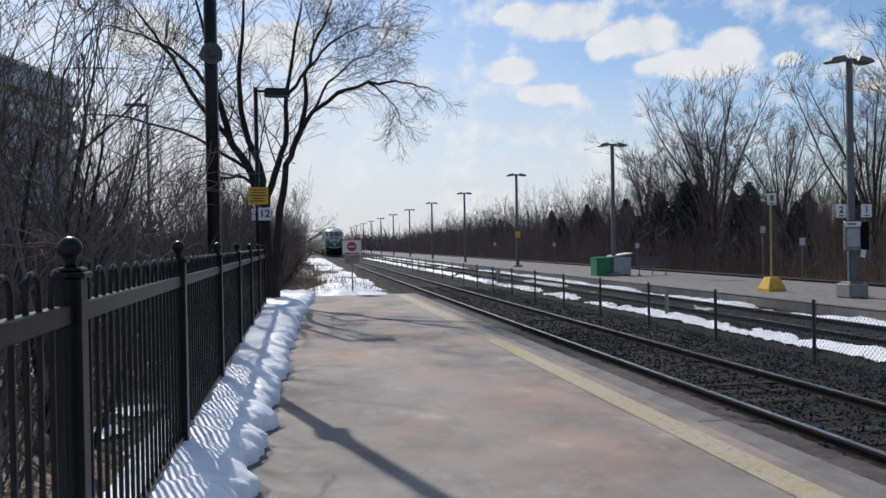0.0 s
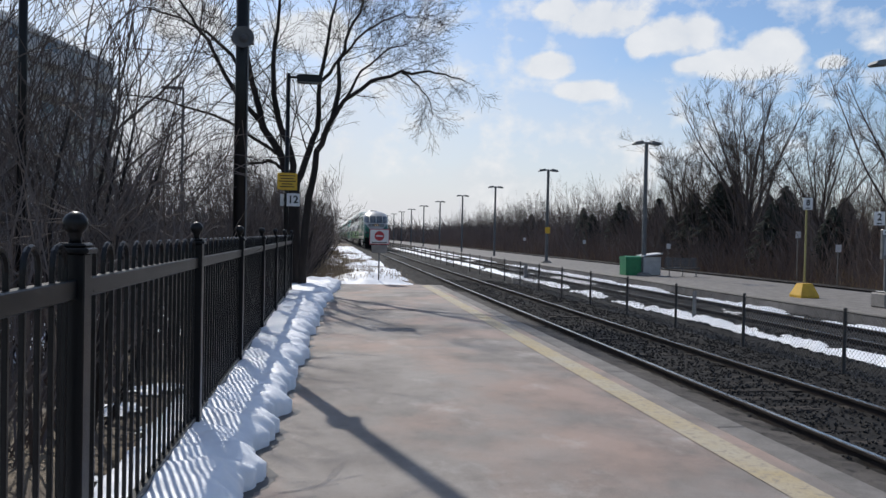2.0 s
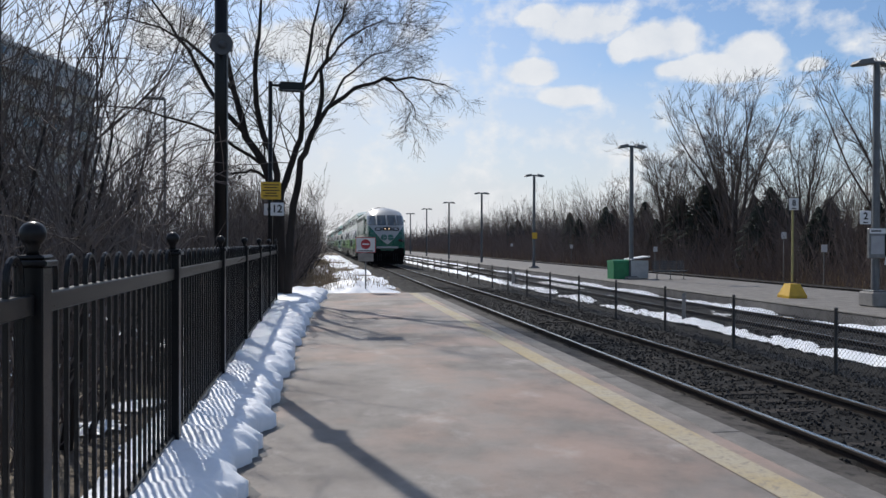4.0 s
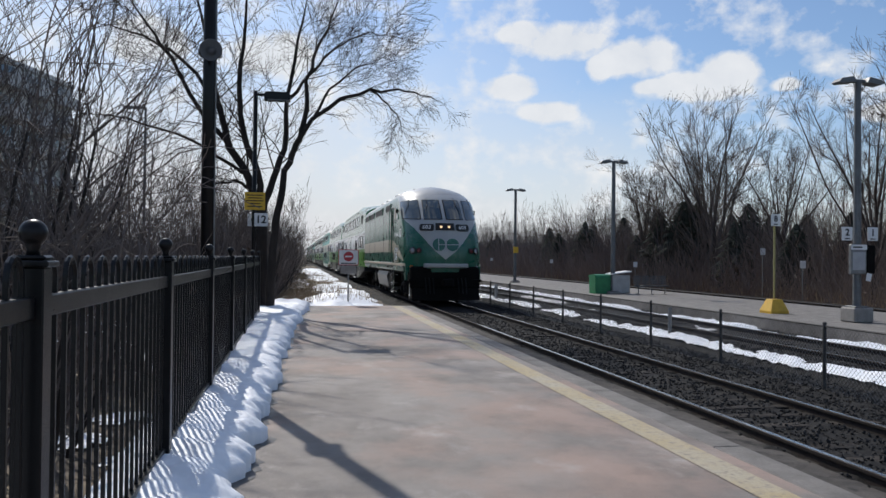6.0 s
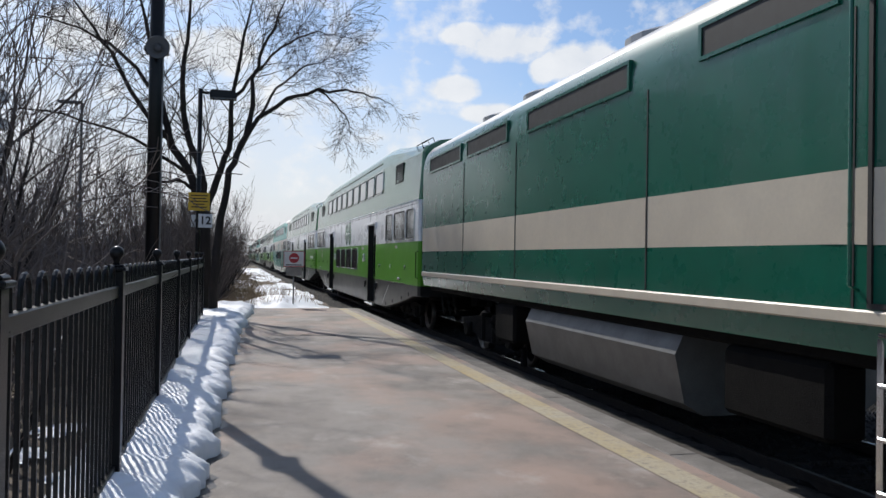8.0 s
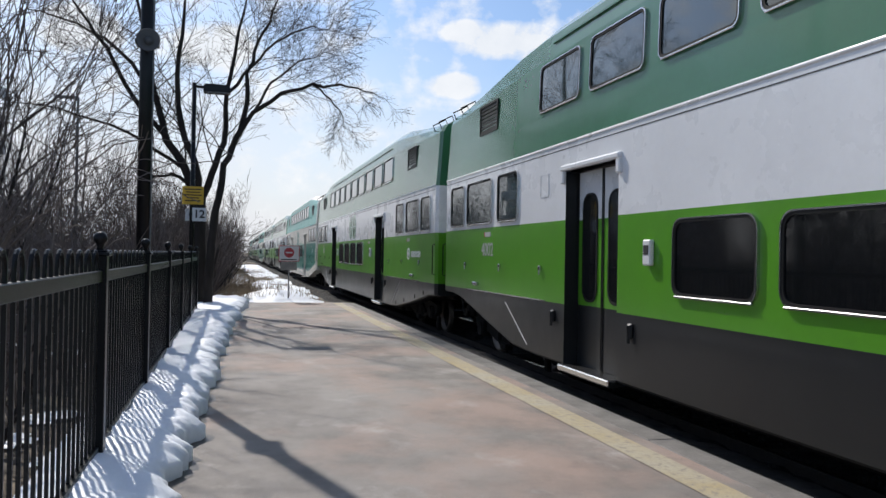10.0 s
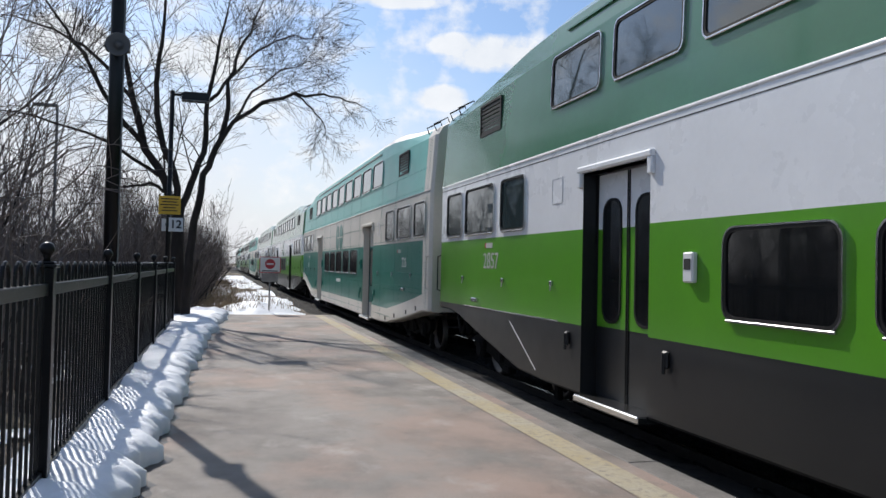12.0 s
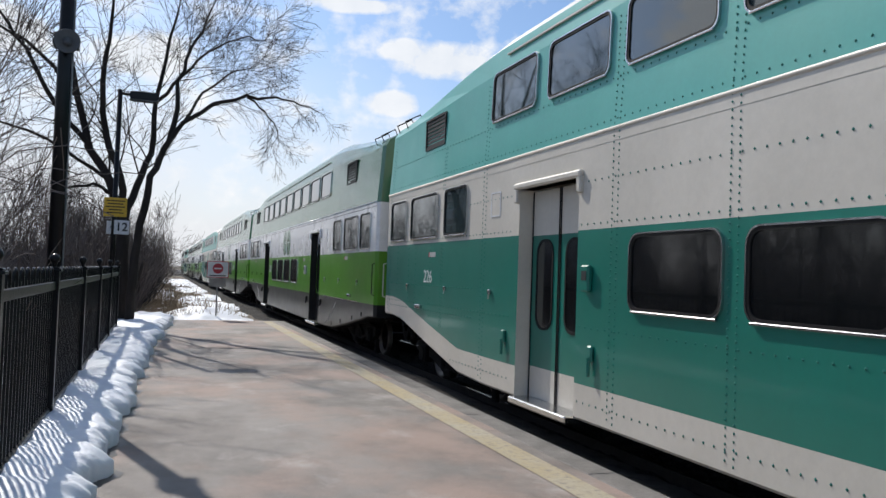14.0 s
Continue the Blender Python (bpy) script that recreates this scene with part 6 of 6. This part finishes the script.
    stems = [
        ([(0, 0, 0), (0.05, 0, 1.4), (0.0, 0, 2.6), (0.02, 0, 3.4)], [0.34, 0.27, 0.25, 0.22]),
        ([(0.02, 0, 3.2), (-0.45, 0.1, 4.4), (-0.95, 0.1, 5.4), (-1.45, 0.2, 6.9), (-1.7, 0.2, 8.6), (-2.1, 0.2, 10.2)], [0.19, 0.17, 0.15, 0.12, 0.08, 0.03]),
        ([(0.02, 0, 3.3), (-0.15, -0.2, 4.6), (-0.55, -0.4, 5.8), (-0.7, -0.5, 7.2), (-0.5, -0.6, 9.0), (-0.6, -0.7, 10.6)], [0.15, 0.14, 0.12, 0.10, 0.06, 0.02]),
        ([(0.02, 0, 3.3), (0.32, 0.2, 4.4), (0.62, 0.4, 5.4), (0.75, 0.5, 7.0), (1.05, 0.6, 9.0), (1.3, 0.6, 10.3)], [0.16, 0.14, 0.12, 0.09, 0.06, 0.02]),
        ([(0.22, -0.6, 0), (0.32, -0.6, 1.8), (0.45, -0.6, 3.2), (0.70, -0.6, 4.6), (1.0, -0.6, 5.4), (1.25, -0.6, 6.2)], [0.19, 0.17, 0.15, 0.13, 0.12, 0.11]),
        ([(1.0, -0.6, 5.4), (1.5, -0.8, 6.2), (2.3, -1.0, 6.8), (3.2, -1.2, 7.05), (4.0, -1.4, 7.1), (4.7, -1.6, 6.95), (5.3, -1.7, 6.7)], [0.10, 0.09, 0.08, 0.065, 0.045, 0.03, 0.012]),
        ([(1.25, -0.6, 6.2), (1.35, -0.5, 7.4), (1.6, -0.4, 8.4), (2.0, -0.4, 9.4), (2.3, -0.4, 10.2)], [0.10, 0.08, 0.06, 0.04, 0.015]),
        ([(-0.95, 0.1, 5.4), (-1.9, -0.3, 6.4), (-2.6, -0.8, 7.8), (-3.3, -1.0, 8.8), (-3.9, -1.1, 9.6)], [0.11, 0.09, 0.07, 0.045, 0.015]),
        ([(-0.6, 0.1, 4.6), (-1.6, -0.6, 5.2), (-2.8, -1.2, 5.7), (-4.0, -1.8, 5.9), (-5.0, -2.0, 5.8)], [0.08, 0.06, 0.045, 0.03, 0.012]),
        ([(-1.45, 0.2, 6.9), (-2.4, 0.3, 8.0), (-3.6, 0.2, 8.7), (-4.9, 0.0, 8.9)], [0.09, 0.07, 0.045, 0.015]),
        ([(0.75, 0.5, 7.0), (1.4, 0.2, 7.8), (2.1, -0.2, 8.5), (3.0, -0.6, 8.9), (3.7, -0.8, 8.9)], [0.08, 0.06, 0.045, 0.03, 0.012]),
        ([(1.5, -0.9, 6.2), (2.0, -0.5, 7.2), (2.8, -0.5, 7.9), (3.6, -0.6, 8.1)], [0.06, 0.05, 0.03, 0.012]),
        ([(3.2, -1.2, 7.05), (3.7, -1.5, 6.6), (4.0, -1.7, 6.1), (4.1, -1.8, 5.7)], [0.045, 0.032, 0.022, 0.010]),
        ([(-0.3, 0.0, 4.1), (-0.8, -0.4, 4.3), (-1.3, -0.7, 4.2)], [0.08, 0.06, 0.03]),
    ]
    slim = 0.74
    for i, (pts, rad) in enumerate(stems):
        fine, fr = [], []
        for a in range(len(pts) - 1):
            for q in range(3):
                w = q / 3
                p = Vector(pts[a]).lerp(Vector(pts[a + 1]), w)
                if a or q:
                    p += Vector((rng.gauss(0, 0.03), rng.gauss(0, 0.03), rng.gauss(0, 0.03)))
                fine.append(p)
                fr.append(slim * (rad[a] + (rad[a + 1] - rad[a]) * w))
        fine.append(Vector(pts[-1]))
        fr.append(slim * rad[-1])
        (trunk if i in (0, 4) else crown).path(fine, fr, 9)
        if i in (0, 4):
            continue
        small = i in (5, 8, 12, 13)
        sp = dict(spec, up=-0.02, count=(10, 6, 4), length=(1.2, 0.7, 0.4), thin=0.0042) if small else dict(spec, length=(1.9, 1.05, 0.55))
        twigs_on(crown, rng, fine, fr[len(fr) // 3] * 0.8, fr[-1], sp)
    part("trunk", trunk, BARK, t, smooth=True)
    part("crown", crown, BARK, t)


def fan_tree(seed, limbs, rise, wide):
    """A tree 10 m high whose limbs spread like a fan into a round crown of fine twigs."""
    rng = random.Random(seed)
    trunk, crown = Mesh(), Mesh()
    spec = dict(count=(8, 6, 4), length=(1.7, 0.95, 0.55), angle=(0.35, 0.8), bend=0.09, up=0.06, thin=0.0065, first=0.25)
    base = limb_line(rng, (0, 0, -0.2), Vector((rng.gauss(0, 0.03), rng.gauss(0, 0.03), 1)), rise, 5, 0.03, 0.02)
    trunk.path(base, [0.20, 0.17, 0.155, 0.145, 0.135, 0.12], 8)
    for i in range(limbs):
        a = 6.283 * (i + rng.random() * 0.7) / limbs
        lean = wide * rng.uniform(0.15, 1.0) if i else 0.05
        d = Vector((math.cos(a) * math.sin(lean), math.sin(a) * math.sin(lean), math.cos(lean)))
        start = base[rng.randint(3, 5)] if i else base[5]
        ln = (9.6 - start.z) / max(0.62, math.cos(lean)) * rng.uniform(0.72, 0.95)
        line = limb_line(rng, start, d, ln, 7, 0.06, 0.035)
        r = 0.10 if i == 0 else rng.uniform(0.055, 0.085)
        crown.path(line, [r + (0.012 - r) * q / 7 for q in range(8)], 5)
        twigs_on(crown, rng, line, r, 0.012, spec)
    return trunk.data("trunk", BARK, True), crown.data("crown", TWIG_PALE if seed % 2 else TWIG)


old_tree()

rng = random.Random(11)
tall = [tree_meshes(100 + i, 10.0, 5, spread=0.40, up=0.05, bend=0.09, bark=BARK, twig=TWIG_PALE if i == 0 else TWIG, thin=0.009, trunk_part=0.34, limbs=7, limb=(0.17, 0.27)) for i in range(3)]
sapling = [tree_meshes(200 + i, 5.5, 3, spread=0.5, up=0.06, bend=0.10, r0=0.036, thin=0.004, stems=2, limbs=6) for i in range(4)]
shrub = [tree_meshes(300 + i, 3.2, 3, spread=0.6, up=0.03, bend=0.2, r0=0.03, thin=0.004, stems=4, limbs=4) for i in range(3)]

spreading = [fan_tree(501, 11, 3.0, 0.85), fan_tree(502, 9, 2.4, 0.7), fan_tree(503, 12, 3.4, 0.75)]

# woods behind the fence
for i in range(96):
    y = 11 + 46 * rng.random() ** 1.15
    x = -3.2 - rng.random() ** 1.3 * (5 + 0.28 * y) - (1.2 if y < 22 else 0)
    s = rng.uniform(0.85, 1.4)
    tree("bare_sapling", "thin leafless sapling behind the fence", rng.choice(sapling), pose(x, y, verge_height(x, y), 0, 0, rng.uniform(0, 360)) @ Matrix.Scale(s, 4), "saplings behind the fence")
for i in range(60):
    y = 8 + 60 * rng.random() ** 1.1
    x = -2.3 - rng.random() ** 1.4 * 9 if y < 27 else -1.7 - rng.random() ** 1.2 * 9 - (y - 27) * 0.012
    s = rng.uniform(0.7, 1.3)
    tree("bare_shrub", "tangled leafless shrub with snow beneath", rng.choice(shrub), pose(x, y, verge_height(x, y), 0, 0, rng.uniform(0, 360)) @ Matrix.Scale(s, 4), "shrubs behind the fence", "shrub")
for x, y, s in ((-7.5, 13, 0.9), (-5.6, 18, 0.85), (-9.5, 21, 1.0), (-6.5, 27, 0.8), (-12.5, 30, 1.05), (-4.6, 33, 0.62), (-4.0, 40, 0.6), (-3.6, 48, 0.6), (-10, 40, 0.9), (-5.4, 60, 0.8), (-6.6, 75, 0.85), (-7.8, 95, 0.9)):
    tree("bare_tree", "tall leafless tree in the woods behind the fence", rng.choice(tall), pose(x, y, verge_height(x, y) - 0.1, 0, 0, rng.uniform(0, 360)) @ Matrix.Scale(s, 4), "trees behind the fence")

for i in range(46):
    y = 29 + 75 * rng.random() ** 1.2
    x = -1.1 + (y - 29) * 0.014 - rng.random() ** 1.4 * 3.5
    tree("bare_shrub", "dense leafless shrub beside the track verge", rng.choice(shrub), pose(x, y, verge_height(x, y), 0, 0, rng.uniform(0, 360)) @ Matrix.Scale(rng.uniform(1.2, 1.75), 4), "shrubs behind the fence", "shrub")

# woods beyond the far platform
for i in range(46):
    y = 12 + 190 * rng.random() ** 1.45
    x = 29.5 + rng.random() * 14 + 0.02 * y
    s = rng.uniform(0.85, 1.2)
    tree("bare_tree", "leafless tree in the wood beyond the far platform", rng.choice(tall), pose(x, y, -0.6, 0, 0, rng.uniform(0, 360)) @ Matrix.Scale(s, 4), "trees beyond the far platform")
for x, y, s in ((31, 55.5, 1.62), (33, 60, 1.3), (30.5, 37.5, 1.3), (33, 33, 1.4), (29.5, 31, 1.2), (28, 27, 1.1), (32, 48, 1.15), (33, 71, 1.2), (31, 64, 1.1)):
    tree("bare_tree", "tall spreading leafless tree above the far wood", spreading[int(y) % 3], pose(x, y, -0.6, 0, 0, y * 37 % 360) @ Matrix.Scale(s, 4), "trees beyond the far platform")


def brush_field(name, count, place, hmin, hmax, material, label, seed, r0=0.02, lean=0.25):
    rng = random.Random(seed)
    g = Mesh()
    for i in range(count):
        x, y, z = place(rng)
        h = rng.uniform(hmin, hmax) * (0.6 + 0.8 * rng.random())
        p = Vector((x, y, z))
        d = Vector((rng.gauss(0, lean), rng.gauss(0, lean), 1)).normalized()
        r = r0 * rng.uniform(0.6, 1.4)
        k = len(g.v)
        for j in range(3):
            w = r * (1 - j / 2.3)
            g.v.extend([(p.x - w, p.y - w * 0.6, p.z), (p.x + w, p.y - w * 0.6, p.z), (p.x, p.y + w, p.z)])
            d = (d + Vector((rng.gauss(0, lean * 1.2), rng.gauss(0, lean * 1.2), rng.gauss(0, 0.15)))).normalized()
            p = p + d * h / 2
            if -4 < p.x and x < 0:
                p.x = min(p.x, -1.75 if p.y < 28 else -0.4 + 0.012 * p.y)
        for j in range(2):
            for a in range(3):
                b = (a + 1) % 3
                q = k + j * 3
                g.f.append((q + a, q + b, q + 3 + b, q + 3 + a))
                g.m.append(0)
    return structure(name, g, material, label, "brush", kind="stuff")


def far_place(rng):
    y = 8 + 260 * rng.random() ** 1.5
    return 25.5 + rng.random() * 12 + 0.015 * y, y, -0.7


def deep_place(rng):
    y = 8 + 260 * rng.random() ** 1.5
    return 30 + rng.random() * 14 + 0.015 * y, y, -0.7


def horizon_place(rng):
    y = rng.uniform(230, 480)
    return (rng.uniform(14 + (y - 230) * 0.02, 110) if rng.random() < 0.6 else rng.uniform(-90, -3)), y, -0.8


def verge_place(rng):
    y = 29 + 80 * rng.random() ** 1.1
    return -1.3 + (y - 29) * 0.012 - rng.random() ** 1.6 * 4, y, -0.35


def left_place(rng):
    y = 4 + 90 * rng.random() ** 1.3
    return (-2.8 - rng.random() ** 1.2 * 14 if y < 27 else -1.3 - rng.random() ** 1.5 * 12 - (y - 27) * 0.01), y, -0.3


brush_field("far_brush", 21000, far_place, 2.2, 4.6, BRUSH, "dense brown leafless brush under the far wood", 31, 0.021)
brush_field("far_thicket", 18000, deep_place, 4.4, 8.0, BRUSH, "tall dense thicket deep in the far wood", 34, 0.036)
brush_field("distant_wood", 7000, horizon_place, 5.0, 8.5, BRUSH, "distant leafless wood at the horizon", 35, 0.16)
brush_field("far_low_brush", 7000, far_place, 0.6, 1.6, STRAW, "dry pale weeds along the wood's edge", 32, 0.02)
brush_field("verge_brush", 5000, verge_place, 1.6, 3.4, TWIG, "dense leafless twigs beside the verge", 36, 0.014, 0.16)
brush_field("left_brush", 15000, left_place, 1.5, 3.7, TWIG, "dense leafless twigs behind the fence", 33, 0.013)

# dark conifers in the far wood
cone_me = []
for v in range(3):
    rng2 = random.Random(400 + v)
    tr, cr = Mesh().tube((0, 0, -0.3), (0, 0, 6.3), 0.10, 0.02, 6), Mesh()
    for i in range(900):
        t = rng2.random() ** 0.8
        z = 0.5 + 6.0 * t
        reach = (1 - t ** 2.4) * 2.5 * rng2.uniform(0.45, 1.1) + 0.2
        a = rng2.uniform(0, 6.283)
        ln = reach * rng2.uniform(0.4, 1.1)
        o = Vector((math.cos(a), math.sin(a), 0))
        sd = Vector((-o.y, o.x, 0)) * rng2.uniform(0.09, 0.2)
        p0, p1 = Vector((0, 0, z)) + o * ln * 0.25, Vector((0, 0, z - ln * rng2.uniform(0.1, 0.4))) + o * ln
        k = len(cr.v)
        cr.v.extend([tuple(p0), tuple(p0.lerp(p1, 0.55) + sd), tuple(p1), tuple(p0.lerp(p1, 0.55) - sd), tuple(p0.lerp(p1, 0.5) + Vector((0, 0, 0.12)))])
        for f in ((0, 1, 4), (1, 2, 4), (2, 3, 4), (3, 0, 4), (0, 3, 2, 1)):
            cr.f.append(tuple(k + q for q in f))
            cr.m.append(0)
    cone_me.append((tr.data("trunk", BARK), cr.data("crown", CONIFER)))
for i in range(34):
    y = 24 + 130 * rng.random() ** 1.2
    x = 29 + rng.random() * 9 + 0.03 * y
    s = rng.uniform(0.7, 1.15)
    tree("conifer", "dark evergreen conifer among bare trees", cone_me[i % 3], pose(x, y, -0.6, 0, 0, rng.uniform(0, 360)) @ Matrix.Scale(s, 4), "conifers beyond the far platform")

# ---- apartment block behind the woods ----
ap = thing("apartment_building", "pale precast apartment block with rows of balconies", "building", at=pose(-25.5, 95, -0.6, 0, 0, 76.6))
H, L, Wd, ST = 21.0, 20.0, 17.0, 7
part("wall", Mesh().box(-L, 0, 0, Wd, 0, H, 0.1), BUILD, ap)
part("roof", Mesh().box(-L - 0.2, 0.2, -0.2, Wd + 0.2, H, H + 0.5, 0.05).box(-L * 0.6, -L * 0.35, Wd * 0.3, Wd * 0.7, H + 0.5, H + 3.2, 0.1), BALC, ap)
bal = Mesh().box(0, 3.6, -1.3, 0, 0, 0.2).box(0, 3.6, -1.3, -1.2, 0.2, 1.15).box(0, 0.1, -1.3, 0, 0.2, 1.15).box(3.5, 3.6, -1.3, 0, 0.2, 1.15).data("balcony", BALC)
win = Mesh().box(0, 2.6, -0.03, 0.03, 0, 1.6).data("window", PANE_DARK)
for f in range(ST):
    for i in range(4):
        part("balcony", bal, None, ap, at=pose(-4.4 - i * 4.9, 0, 0.4 + f * 3.0))
        part("window", win, None, ap, at=pose(-3.9 - i * 4.9, -0.02, 1.1 + f * 3.0))
    for i in range(3):
        part("window", win, None, ap, at=pose(0.02, 2.5 + i * 5, 1.1 + f * 3.0, 0, 0, 90))


motions()
